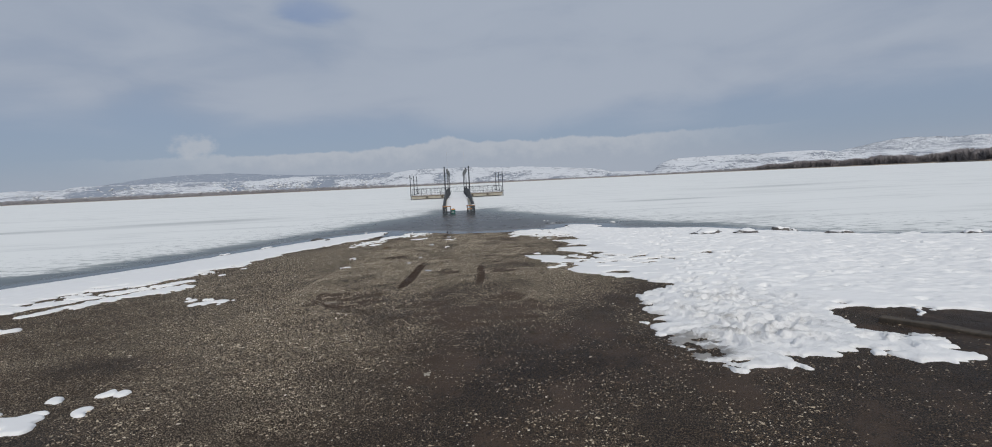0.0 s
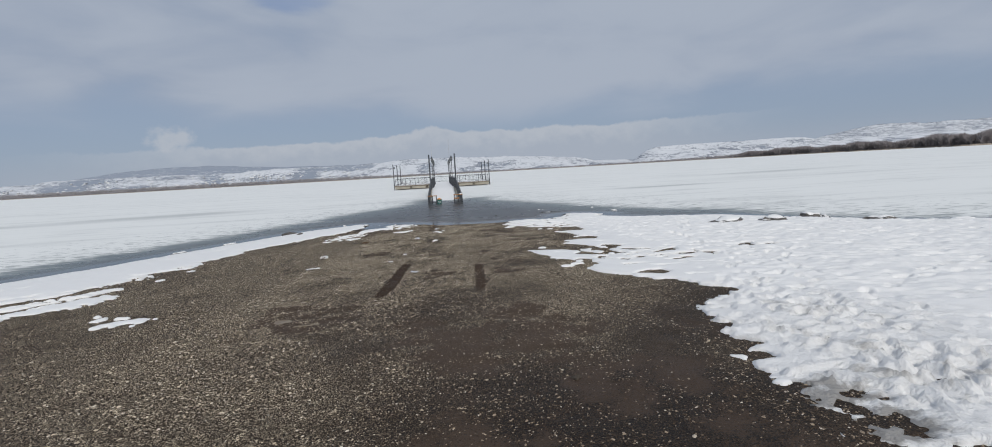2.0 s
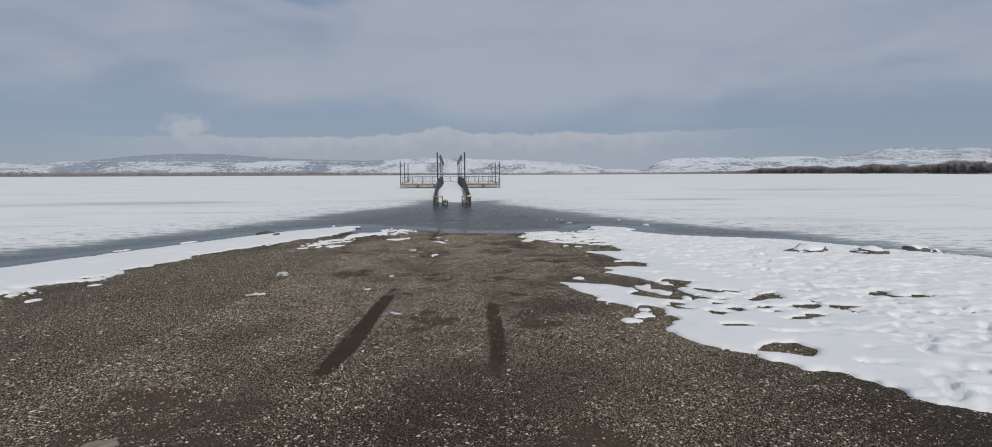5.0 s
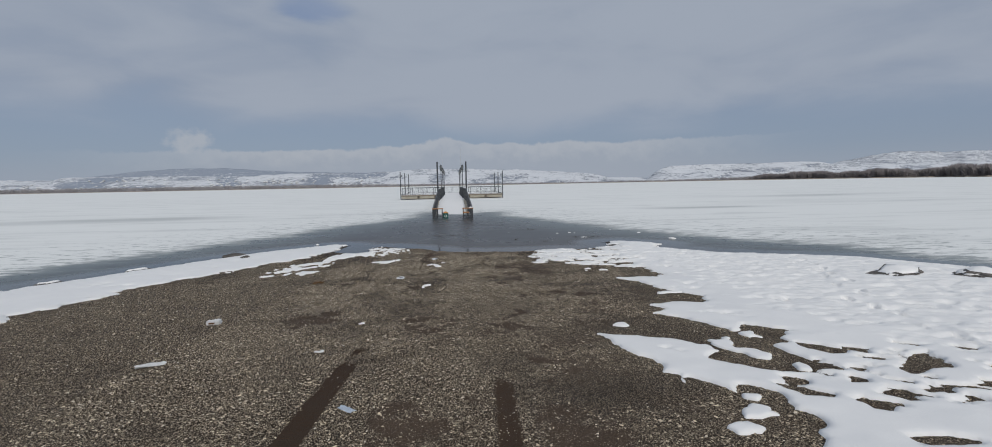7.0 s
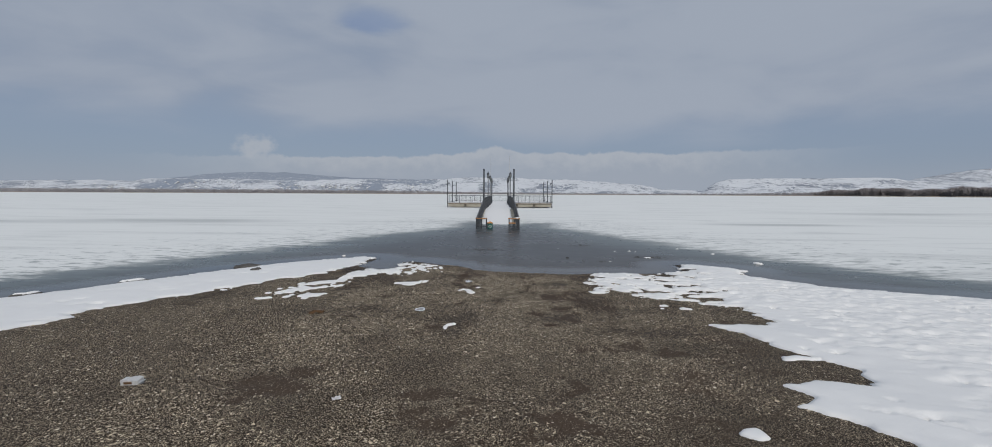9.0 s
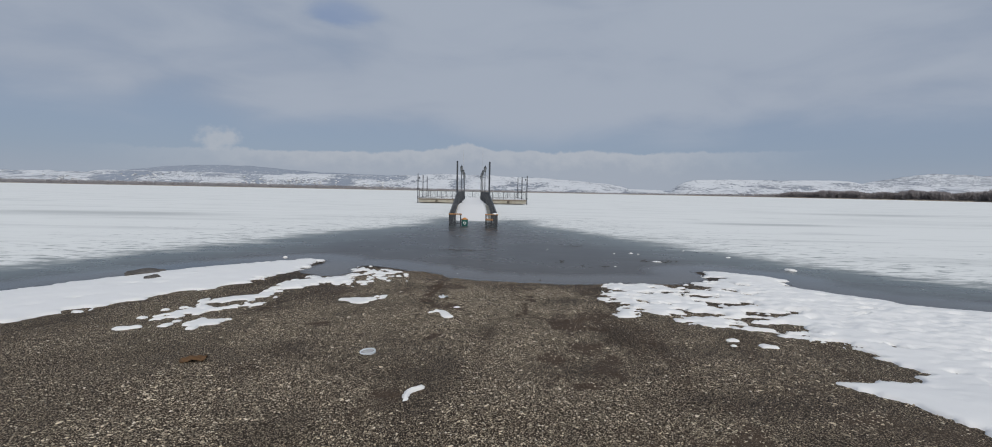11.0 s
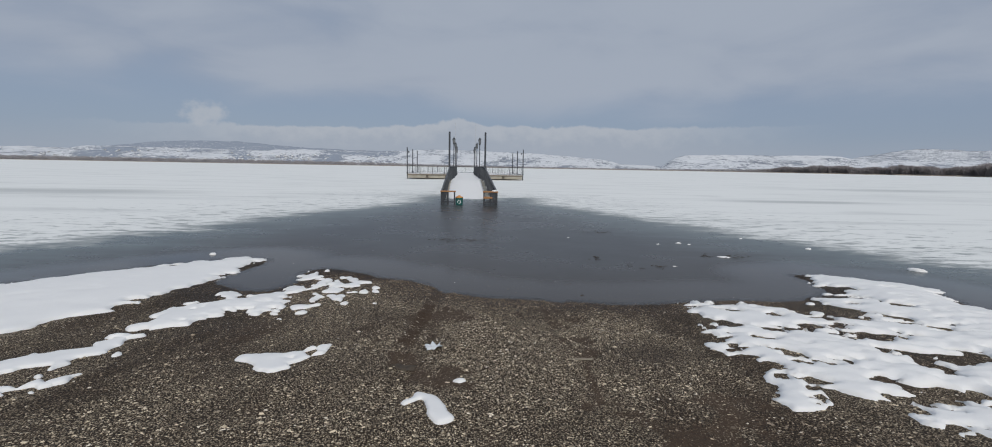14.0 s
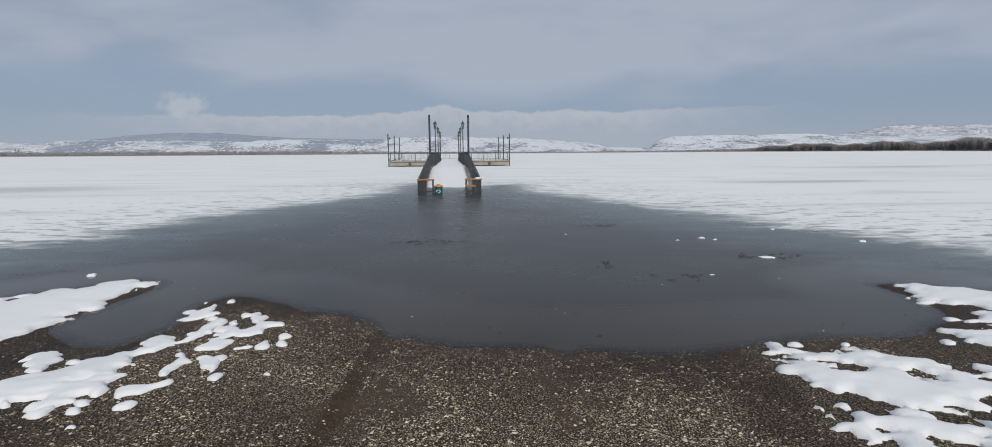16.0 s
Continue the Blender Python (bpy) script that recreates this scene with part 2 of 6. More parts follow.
def lake_material():
    """Snow on ice, with an uneven soft margin to dark thin ice and open shallows."""
    m, k = material("lake_ice")
    p = k.place()
    edge, depth = k.attr("cover"), k.attr("depth")
    streak = k.noise(k.scaled(p, 0.30, 1.3, 1.0), 1.0, 6, 0.64, 0.5)
    fleck = k.noise(k.scaled(p, 0.75, 2.1, 1.0), 2.4, 6, 0.7, 0.2)
    drift = k.noise(k.scaled(p, 0.10, 0.55, 1.0), 1.0, 6, 0.66, 0.5)
    e = k.math("ADD", edge, k.math("ADD", k.math("MULTIPLY", k.math("SUBTRACT", streak, 0.5), 3.6), k.math("MULTIPLY", k.math("SUBTRACT", fleck, 0.5), 3.6)))
    cover = k.ramp(e, -0.9, 0.9)
    thin = k.math("MULTIPLY", k.ramp(drift, 0.30, 0.52, 0.80, 1.0), k.ramp(k.math("ADD", k.attr("bare"), k.math("MULTIPLY", k.math("SUBTRACT", drift, 0.5), 1.6)), 0.25, 1.0, 1.0, 0.62))
    # wind-scoured flecks of bare ice inside the margin of the snow
    scour = k.noise(k.scaled(p, 0.9, 2.6, 1.0), 1.7, 5, 0.66, 0.4)
    scour = k.ramp(k.math("SUBTRACT", scour, k.math("MULTIPLY", edge, 0.017)), 0.47, 0.60, 0.0, 0.68)
    thin = k.math("MULTIPLY", thin, k.math("SUBTRACT", 1.0, scour))
    white = k.math("MULTIPLY", cover, thin)
    snow = k.mix(fleck, (0.808, 0.822, 0.803), (0.872, 0.880, 0.853))
    murk = k.mix(k.ramp(depth, 0.0, 0.30), (0.034, 0.026, 0.019), (0.022, 0.021, 0.020))
    slush = k.mix(k.ramp(e, -4.2, 0.4), murk, (0.128, 0.156, 0.156))
    col = k.mix(white, slush, snow)
    rough = k.math("ADD", 0.23, k.math("MULTIPLY", white, 0.5))
    frost = k.noise(p, 0.8, 5, 0.6)
    rough = k.math("ADD", rough, k.math("MULTIPLY", frost, 0.10))
    rough = k.math("MULTIPLY", rough, k.ramp(depth, 0.035, 0.10, 0.25, 1.0))
    nrm = k.bump(k.math("ADD", k.math("MULTIPLY", white, fleck), k.math("MULTIPLY", streak, 0.03)), 0.35, 0.03)
    body = k.surface(col, rough, 0, nrm, 0.5, IOR=1.31)
    clear = k.n("ShaderNodeBsdfTransparent")
    clear.inputs[0].default_value = (0.85, 0.80, 0.72, 1)
    film = k.n("ShaderNodeMixShader")
    k.put(film.inputs[0], k.math("MULTIPLY", k.ramp(depth, 0.0, 0.015, 0.8, 0.0), k.math("SUBTRACT", 1.0, white)))
    gleam = k.n("ShaderNodeBsdfGlossy")
    gleam.inputs["Roughness"].default_value = 0.06
    mirror = k.n("ShaderNodeFresnel")
    mirror.inputs[0].default_value = 1.31
    shallow = k.n("ShaderNodeMixShader")
    k.put(shallow.inputs[0], mirror.outputs[0])
    k.put(shallow.inputs[1], clear.outputs[0]), k.put(shallow.inputs[2], gleam.outputs[0])
    k.put(film.inputs[1], body), k.put(film.inputs[2], shallow.outputs[0])
    k.out(film.outputs[0])
    return m


def plain(name, lo, hi, rough=0.7, metal=0.0, scale=8.0, bump=0.3, depth=0.004, stretch=(1, 1, 1)):
    m, k = material(name)
    p = k.n("ShaderNodeTexCoord").outputs["Object"]
    p = k.scaled(p, *stretch)
    a, b = k.noise(p, scale, 5, 0.6), k.noise(p, scale * 9, 4, 0.6)
    f = k.ramp(k.math("ADD", k.math("MULTIPLY", a, 0.65), k.math("MULTIPLY", b, 0.35)), 0.3, 0.7)
    k.out(k.surface(k.mix(f, lo, hi), rough, metal, k.bump(f, bump, depth)))
    return m


def pebble_material():
    m, k = material("beach_pebbles")
    r = k.n("ShaderNodeNewGeometry").outputs["Random Per Island"]
    p = k.place()
    pale = k.ramp(k.math("ADD", k.attr("pale"), k.math("MULTIPLY", k.math("SUBTRACT", k.noise(p, 2.6, 5, 0.62, 0.4), 0.5), 1.1)), 0.0, 0.95)
    dull = k.mix(k.ramp(r, 0.0, 0.85), (0.075, 0.054, 0.036), (0.400, 0.315, 0.222))
    dry = k.mix(k.ramp(r, 0.0, 0.8), (0.172, 0.134, 0.090), (0.740, 0.630, 0.460))
    c = k.mix(pale, dull, dry)
    c = k.mix(k.ramp(r, 0.90, 0.98, 0.0, 0.85), c, (0.82, 0.745, 0.62))
    soak = k.n("ShaderNodeMix", data_type="RGBA", blend_type="MULTIPLY")
    soak.inputs[0].default_value = 1.0
    k.put(soak.inputs[6], c), k.put(soak.inputs[7], (0.36, 0.30, 0.26))
    c = k.mix(k.math("MULTIPLY", k.attr("wet"), k.ramp(r, 0.50, 0.75, 1.0, 0.2), clamp=True), c, soak.outputs[2])
    k.out(k.surface(c, 0.6, 0, k.bump(k.noise(p, 160, 3), 0.3, 0.002), 0.4))
    return m


def hill_material():
    """Snowy slopes with lines of bare hedges, woods and tracks."""
    m, k = material("snowy_hills")
    p = k.place()
    wood = k.attr("wood")
    plots = k.voronoi(k.scaled(p, 0.011, 0.0, 0.085), 1.0, "DISTANCE_TO_EDGE")
    broad = k.noise(k.scaled(p, 0.008, 0.002, 0.05), 1.0, 4, 0.6, 0.6)
    dots = k.noise(k.scaled(p, 0.085, 0.010, 0.21), 1.0, 3, 0.8)
    rows = k.noise(k.scaled(p, 0.022, 0.003, 0.34), 1.0, 4, 0.7, 0.3)
    much = k.math("ADD", k.math("MULTIPLY", k.math("SUBTRACT", wood, 0.5), 1.3), k.math("MULTIPLY", k.math("SUBTRACT", broad, 0.5), 0.42))
    grain = k.math("SUBTRACT", k.math("ADD", k.math("MULTIPLY", dots, 0.95), k.math("MULTIPLY", rows, 0.65)), 0.30)
    trees = k.ramp(k.math("ADD", grain, much), 0.53, 0.59)
    hedge = k.math("MULTIPLY", k.ramp(plots, 0.01, 0.05, 0.35, 0.0), k.ramp(dots, 0.42, 0.5))
    dark = k.math("MAXIMUM", trees, hedge)
    # distance haze is painted into the tree colours, paler where wood is high
    hazed = k.ramp(wood, 0.5, 0.66)
    tree = k.mix(dots, k.mix(hazed, (0.170, 0.185, 0.215), (0.225, 0.260, 0.320)), k.mix(hazed, (0.32, 0.345, 0.39), (0.38, 0.42, 0.48)))
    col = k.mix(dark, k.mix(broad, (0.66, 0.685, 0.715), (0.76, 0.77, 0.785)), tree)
    k.out(k.surface(col, 0.9, 0, None, 0.1))
    return m


MAT = dict(
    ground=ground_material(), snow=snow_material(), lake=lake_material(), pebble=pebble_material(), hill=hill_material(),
    steel=plain("dark_painted_steel", (0.035, 0.040, 0.047), (0.075, 0.080, 0.088), 0.5, 0.2, 4, 0.15, 0.001),
    wood=plain("weathered_orange_wood", (0.30, 0.14, 0.05), (0.50, 0.26, 0.11), 0.6, 0, 3, 0.4, 0.002, (1, 6, 6)),
    plank=plain("grey_weathered_plank", (0.16, 0.13, 0.10), (0.30, 0.26, 0.20), 0.8, 0, 2.5, 0.4, 0.003, (1, 6, 1)),
    slab=plain("stained_pale_concrete", (0.26, 0.24, 0.19), (0.46, 0.43, 0.36), 0.85, 0, 1.2, 0.3, 0.01),
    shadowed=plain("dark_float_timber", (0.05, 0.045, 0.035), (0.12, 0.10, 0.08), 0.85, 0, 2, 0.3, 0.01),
    glass=plain("frosted_lantern_glass", (0.16, 0.17, 0.17), (0.26, 0.27, 0.27), 0.2, 0, 6, 0.05, 0.001),
    green=plain("teal_green_bin_plastic", (0.010, 0.085, 0.075), (0.022, 0.145, 0.125), 0.4, 0, 5, 0.1, 0.001),
    orange=plain("orange_bin_lid", (0.52, 0.20, 0.035), (0.66, 0.30, 0.07), 0.45, 0, 5, 0.1, 0.001),
    white=plain("white_print", (0.70, 0.72, 0.72), (0.80, 0.81, 0.80), 0.5, 0, 7, 0.05, 0.001),
    rock=plain("dark_lava_rock", (0.045, 0.042, 0.040), (0.17, 0.155, 0.14), 0.85, 0, 3.2, 0.8, 0.03),
    bark=plain("bare_winter_wood", (0.185, 0.168, 0.170), (0.290, 0.268, 0.270), 0.9, 0, 0.08, 0.2, 0.05),
    scrub=plain("pale_bare_scrub", (0.255, 0.248, 0.258), (0.385, 0.375, 0.385), 0.9, 0, 0.05, 0.2, 0.05),
    reed=plain("dry_tan_reeds", (0.275, 0.238, 0.198), (0.39, 0.34, 0.285), 0.9, 0, 0.3, 0.2, 0.05),
    house=plain("pale_render_walls", (0.36, 0.37, 0.385), (0.50, 0.50, 0.505), 0.85, 0, 0.1, 0.1, 0.01),
    foil=plain("crumpled_white_wrapper", (0.62, 0.62, 0.62), (0.82, 0.82, 0.81), 0.35, 0, 30, 0.8, 0.01),
    blue=plain("pale_blue_plastic", (0.36, 0.43, 0.52), (0.52, 0.58, 0.66), 0.35, 0, 20, 0.4, 0.005),
    leaf=plain("dry_brown_leaf", (0.09, 0.045, 0.018), (0.17, 0.095, 0.04), 0.8, 0, 30, 0.6, 0.004),
    twig=plain("dead_twig_wood", (0.03, 0.024, 0.018), (0.09, 0.07, 0.05), 0.8, 0, 20, 0.5, 0.002),
    clear=plain("clear_dirty_plastic", (0.34, 0.34, 0.33), (0.55, 0.55, 0.54), 0.2, 0, 14, 0.3, 0.003),
    ice=plain("grey_wet_ice_crust", (0.52, 0.56, 0.60), (0.72, 0.75, 0.78), 0.3, 0, 8, 0.5, 0.01),
)

# ---- plan of shore, snow and ice ----
def mesh_of(name, verts, faces, mat, smooth=True, attrs=None):
    me = bpy.data.meshes.new(name)
    verts = np.asarray(verts, dtype=np.float64)
    me.from_pydata(verts.tolist(), [], faces.tolist() if isinstance(faces, np.ndarray) else faces)
    if smooth:
        me.polygons.foreach_set("use_smooth", [True] * len(me.polygons))
    for key, values in (attrs or {}).items():
        layer = me.attributes.new(key, "FLOAT", "POINT")
        layer.data.foreach_set("value", np.asarray(values, dtype=np.float32).ravel())
    me.materials.append(mat)
    me.update()
    return me


def signed(poly, x, y):
    """Distance to a closed outline, positive inside."""
    best = np.full(x.shape, 1e9)
    inside = np.zeros(x.shape, bool)
    for (ax, ay), (bx, by) in zip(poly, poly[1:] + poly[:1]):
        dx, dy = bx - ax, by - ay
        s = np.clip(((x - ax) * dx + (y - ay) * dy) / (dx * dx + dy * dy + 1e-12), 0, 1)
        best = np.minimum(best, np.hypot(x - ax - s * dx, y - ay - s * dy))
        if ay != by:
            hit = ((ay > y) != (by > y)) & (x < (bx - ax) * (y - ay) / (by - ay) + ax)
            inside ^= hit
    return np.where(inside, best, -best)


RNG = np.random.default_rng(7)


def lattice(seed):
    return np.random.default_rng(seed).random((256, 256))


LATTICES = [lattice(s) for s in range(11, 19)]


def value_noise(x, y, scale, seed=0):
    """Smooth noise in -1..1."""
    table = LATTICES[seed % len(LATTICES)]
    u, v = x * scale + 31.7 * seed, y * scale + 17.3 * seed
    i, j = np.floor(u).astype(int), np.floor(v).astype(int)
    f, g = u - i, v - j
    f, g = f * f * f * (f * (6 * f - 15) + 10), g * g * g * (g * (6 * g - 15) + 10)
    at = lambda a, b: table[a % 256, b % 256]
    low = at(i, j) * (1 - f) + at(i + 1, j) * f
    high = at(i, j + 1) * (1 - f) + at(i + 1, j + 1) * f
    return (low * (1 - g) + high * g) * 2 - 1


def cloudy(x, y, scale, seed=0, octaves=4, rough=0.5):
    total, amount = 0, 1.0
    for k in range(octaves):
        total = total + amount * value_noise(x, y, scale * 2 ** k, seed + k)
        amount *= rough
    return total


SHORE = [(-64.20, -42.80), (-32.10, -8.56), (-20.33, 5.35), (-14.95, 10.49), (-12.75, 13.27), (-11.15, 15.73), (-9.16, 19.47), (-7.80, 22.04), (-6.62, 23.45), (-5.60, 24.28), (-5.19, 24.10), (-5.09, 23.69), (-5.14, 23.32), (-5.17, 23.03), (-5.21, 22.78), (-5.16, 22.52), (-4.57, 22.04), (-4.21, 22.06), (-4.06, 22.42), (-4.03, 22.68), (-4.17, 23.06), (-4.15, 23.33), (-4.01, 23.52), (-3.75, 23.47), (-3.38, 23.24), (-3.06, 22.93), (-2.60, 22.82), (-2.15, 22.42), (-1.87, 22.12), (-1.50, 21.96), (-0.56, 21.86), (0.21, 21.74), (0.73, 21.81), (1.14, 21.91), (1.54, 22.04), (2.27, 21.98), (2.55, 22.04), (2.68, 22.19), (3.11, 22.42), (3.21, 22.66), (3.32, 23.21), (3.32, 23.60), (3.79, 23.65), (4.31, 23.30), (4.76, 22.90), (4.44, 21.94), (5.56, 20.65), (7.06, 20.01), (8.45, 19.37), (9.74, 17.44), (11.34, 15.73), (14.12, 14.34), (19.26, 11.77), (29.96, 6.42), (64.20, -12.84), (64.20, -42.80)]


def ground_height(x, y, rough=1.0):
    s = signed(SHORE, x, y)
    s = s + 0.035 * cloudy(x, y, 2.0, 3, 3)
    bank = WATER + np.where(s > 0, np.where(x < -4.6, 0.075, 0.11) * s + 0.012 * np.sqrt(np.abs(s)), 0.075 * s)
    plane = -0.029 * y + 0.004
    plane = np.where(y < -3, 0.087 + 0.004, plane) + 0.0135 * np.maximum(y - 17.655, 0)
    k = 0.03
    h = np.clip(0.5 + 0.5 * (plane - bank) / k, 0, 1)
    z = plane * (1 - h) + bank * h - k * h * (1 - h)
    z = np.maximum(z, WATER - 1.6)
    # wheel ruts on the ramp
    for cx, deep in ((-1.840, 1.0), (-0.407, 0.8)):
        lane = np.exp(-((x - cx + 0.03 * np.sin(y * 0.9) + np.where(y > 17.120, 0.161, 0)) / 0.10) ** 4)
        along = np.clip((y - 8.774) / 0.8, 0, 1)
        z = z - 0.014 * deep * lane * along * np.where((y > 13.054) & (y < 18.404), 0.35, 1.0)
    near = np.clip(s, 0, 1)
    return z + near * rough * (0.012 * cloudy(x, y, 1.1, 1, 3) + 0.006 * value_noise(x, y, 5.0, 5))


def spread(near, far, start, count):
    """Ever wider steps from start out to far."""
    r = np.linspace(0, 1, count + 1)[1:]
    return start + (far - start) * r ** 3.2


def tensor(xs, ys):
    gx, gy = np.meshgrid(xs, ys)
    nx, ny = len(xs), len(ys)
    i = np.arange(nx * ny).reshape(ny, nx)
    quads = np.stack([i[:-1, :-1], i[:-1, 1:], i[1:, 1:], i[1:, :-1]], -1).reshape(-1, 4)
    return gx.ravel(), gy.ravel(), quads


def ruts(x, y):
    """Smooth muddy wheel tracks, one pair half way down and one at the water."""
    w = np.zeros(x.shape)
    for cx, first, strong in ((-1.819, 8.667, 1.0), (-0.385, 8.560, 0.62)):
        lane = np.exp(-((x - cx + 0.02 * np.sin(y * 1.7) + np.where(y > 17.120, np.where(cx < -1, 0.278, 0.139), 0)) / 0.105) ** 6)
        part = np.where(y < 13.910, np.clip((y - first) / 1.2, 0, 1) * np.clip(((13.001 if cx < -1 else 12.947) - y) / (0.25 if cx < -1 else 1.3), 0, 1), np.clip((y - 17.976) / 2.0, 0, 1) * 0.55)
        w = np.maximum(w, strong * lane * part * np.clip(0.9 + 0.45 * cloudy(x * 0.5, y, 1.6, 6, 3), 0, 1))
    return w


def wetness(x, y):
    """Where the ramp is muddy or damp: ruts, the churned upper part, and the edge of the lake."""
    w = np.zeros(x.shape)
    blob = lambda bx, by, rx, ry: np.exp(-(((x - (1.07 * (bx))) / (1.07 * (rx))) ** 2 + ((y - (1.07 * (by))) / (1.07 * (ry))) ** 2))
    for b in ((0.3, 4.2, 1.4, 2.6, 1.15), (1.6, 6.6, 1.0, 1.6, 1.0), (-0.6, 6.6, 1.3, 1.0, 0.8), (-1.9, 7.7, 1.0, 0.5, 0.7), (-3.8, 5.2, 0.9, 0.3, 0.6), (2.6, 2.6, 2.4, 1.6, 1.35), (4.5, 5.0, 2.2, 1.2, 1.35), (-3.3, 3.6, 1.0, 0.5, 0.95),
              (-0.2, 15.8, 0.5, 0.25, 0.8), (0.2, 10.6, 0.7, 0.5, 0.5), (0.9, 15.2, 0.8, 0.25, 0.7), (-1.35, 9.7, 0.9, 0.35, 0.5), (1.7, 19.6, 1.2, 1.2, 0.95), (-3.6, 19.4, 1.1, 1.1, 0.8),
              (-0.6, 7.9, 0.7, 0.8, 0.6), (0.0, 18.6, 0.5, 0.4, 0.6), (-1.4, 15.0, 0.25, 1.2, 0.5), (0.1, 14.0, 0.35, 1.0, 0.35)):
        w = np.maximum(w, b[4] * blob(*b[:4]))
    w = np.maximum(w, 1.05 / (1 + np.exp(np.clip(-(x - -0.963) / 0.45, -40, 40))) * np.clip((8.132 - y) / 2.2, 0, 1))
    s = signed(SHORE, x, y)
    w = np.maximum(w, 1.15 * np.exp(-(np.maximum(s, 0) / 0.75) ** 2))
    w = np.maximum(w, 0.8 * np.clip((x - 0.321 - 0.1 * (12.840 - y)) / 1.2, 0, 1) * np.clip((10.165 - y) / 2, 0.25, 1))
    return np.clip(w + 0.18 * cloudy(x, y, 0.9, 2, 3), 0, 1.5)


def paleness(x, y):
    """Dry pale lanes of clean gravel between browner dirty ones."""
    blob = lambda bx, by, rx, ry: np.exp(-(((x - (1.07 * (bx))) / (1.07 * (rx))) ** 2 + ((y - (1.07 * (by))) / (1.07 * (ry))) ** 2))
    lanes = np.clip((y - 14.980) / 3, 0, 1)
    p = 0.42 + 0.36 * np.clip((y - 8.025) / 2, 0, 1) + 0.30 * cloudy(x * 0.8, y * 0.6, 0.8, 5, 3) * (1 - lanes) + 0.62 * cloudy(x * 1.3, y * 0.5, 1.3, 3, 4, 0.6) * lanes + 0.04 * lanes
    for b in ((-3.4, 6.3, 1.8, 1.2, 0.40), (-1.7, 4.3, 1.1, 1.2, 0.30), (-4.5, 9.5, 2.5, 3.0, 0.25), (-4.5, 15.0, 2.5, 3.5, 0.3), (-1.2, 10.5, 2.2, 3.0, 0.22), (-1.2, 19.4, 0.45, 1.2, 0.85), (-0.35, 19.1, 0.28, 0.8, 0.5),
              (0.75, 2.9, 0.6, 0.5, 0.25), (1.5, 4.2, 0.35, 0.3, 0.2), (-1.75, 19.4, 0.14, 1.2, -0.5), (-3.6, 19.3, 0.9, 0.8, -0.2), (1.2, 19.3, 0.9, 1.0, -0.2)):
        p = p + b[4] * blob(*b[:4])
    return p


MUD = [(-2.70, 8.46, 0.80, 0.62, 0.80), (-0.36, 7.10, 1.10, 0.80, 1.0), (0.03, 8.25, 0.30, 0.55, 0.9), (0.69, 5.97, 0.50, 0.75, 1.0), (-0.70, 4.80, 0.55, 0.70, 0.75), (-2.72, 14.05, 0.32, 0.50, 0.95), (-1.19, 13.71, 0.36, 0.50, 0.85), (-0.20, 14.19, 0.19, 0.20, 1.0),
       (-0.34, 13.58, 0.20, 0.34, 0.85), (0.09, 12.17, 0.15, 0.28, 0.9), (-1.09, 10.95, 0.28, 0.30, 0.7), (0.12, 11.05, 0.30, 0.60, 0.85), (0.80, 15.47, 0.90, 0.13, 0.9), (-0.19, 16.77, 0.34, 0.30, 0.9), (-0.12, 17.25, 0.48, 0.28, 0.9), (0.56, 15.89, 0.45, 0.30, 0.75)]
MUD += [(-1.76, 16.40, 0.20, 0.70, 0.75), (-0.20, 18.65, 0.45, 0.34, 0.95), (-0.02, 17.53, 0.40, 0.36, 0.85), (-1.75, 17.94, 0.12, 0.34, 0.9), (-3.10, 18.23, 0.12, 0.18, 0.9), (-1.86, 19.40, 0.30, 0.40, 1.0), (0.19, 19.20, 0.36, 0.24, 0.9), (-2.00, 20.57, 0.14, 0.75, 0.72), (-0.66, 19.95, 0.11, 1.25, 0.95), (-2.10, 20.83, 0.14, 0.40, 0.6), (-1.83, 20.73, 0.06, 0.20, 0.85), (0.03, 21.38, 0.22, 0.22, 0.7)]


def muddiness(x, y):
    """Bare brown mud showing through the gravel in ragged blotches; above a half is mud."""
    m = np.zeros(x.shape)
    fray, bend = cloudy(x, y, 2.6, 3, 4, 0.6), cloudy(x, y, 2.6, 5, 4, 0.6)
    px, py = x, y
    x, y = x + 0.16 * fray, y + 0.24 * bend
    for bx, by, rx, ry, much in MUD:
        m = np.maximum(m, much * np.exp(-0.7 * (((x - bx) / rx) ** 2 + ((y - by) / ry) ** 2) ** 1.5))
    right = np.clip((x + 1.2 - 0.12 * (y - 4)) / 1.2, 0, 1) * np.clip((8.6 - y) / 1.6, 0, 1)
    m = np.maximum(m, 0.42 * right)
    specks = cloudy(px, py * 0.7, 2.2, 2, 4, 0.65)
    low = np.clip((py - 15.5) / 2.5, 0, 1)
    return m * (0.82 + 0.3 * cloudy(px, py, 4.5, 6, 2)) + (0.24 + 0.14 * low) * specks + 0.03


def stoniness(x, y):
    g = 0.36 + 0.16 * cloudy(x, y, 0.7, 4, 3)
    g = g + 0.2 * np.exp(-((x - -3.210) / 3.0) ** 2) * np.clip((y - 1) / 4, 0, 1)
    return g + 0.2 * np.exp(-((x - -0.856) / 2.5) ** 2) * np.clip((y - 14.980) / 3, 0, 1)


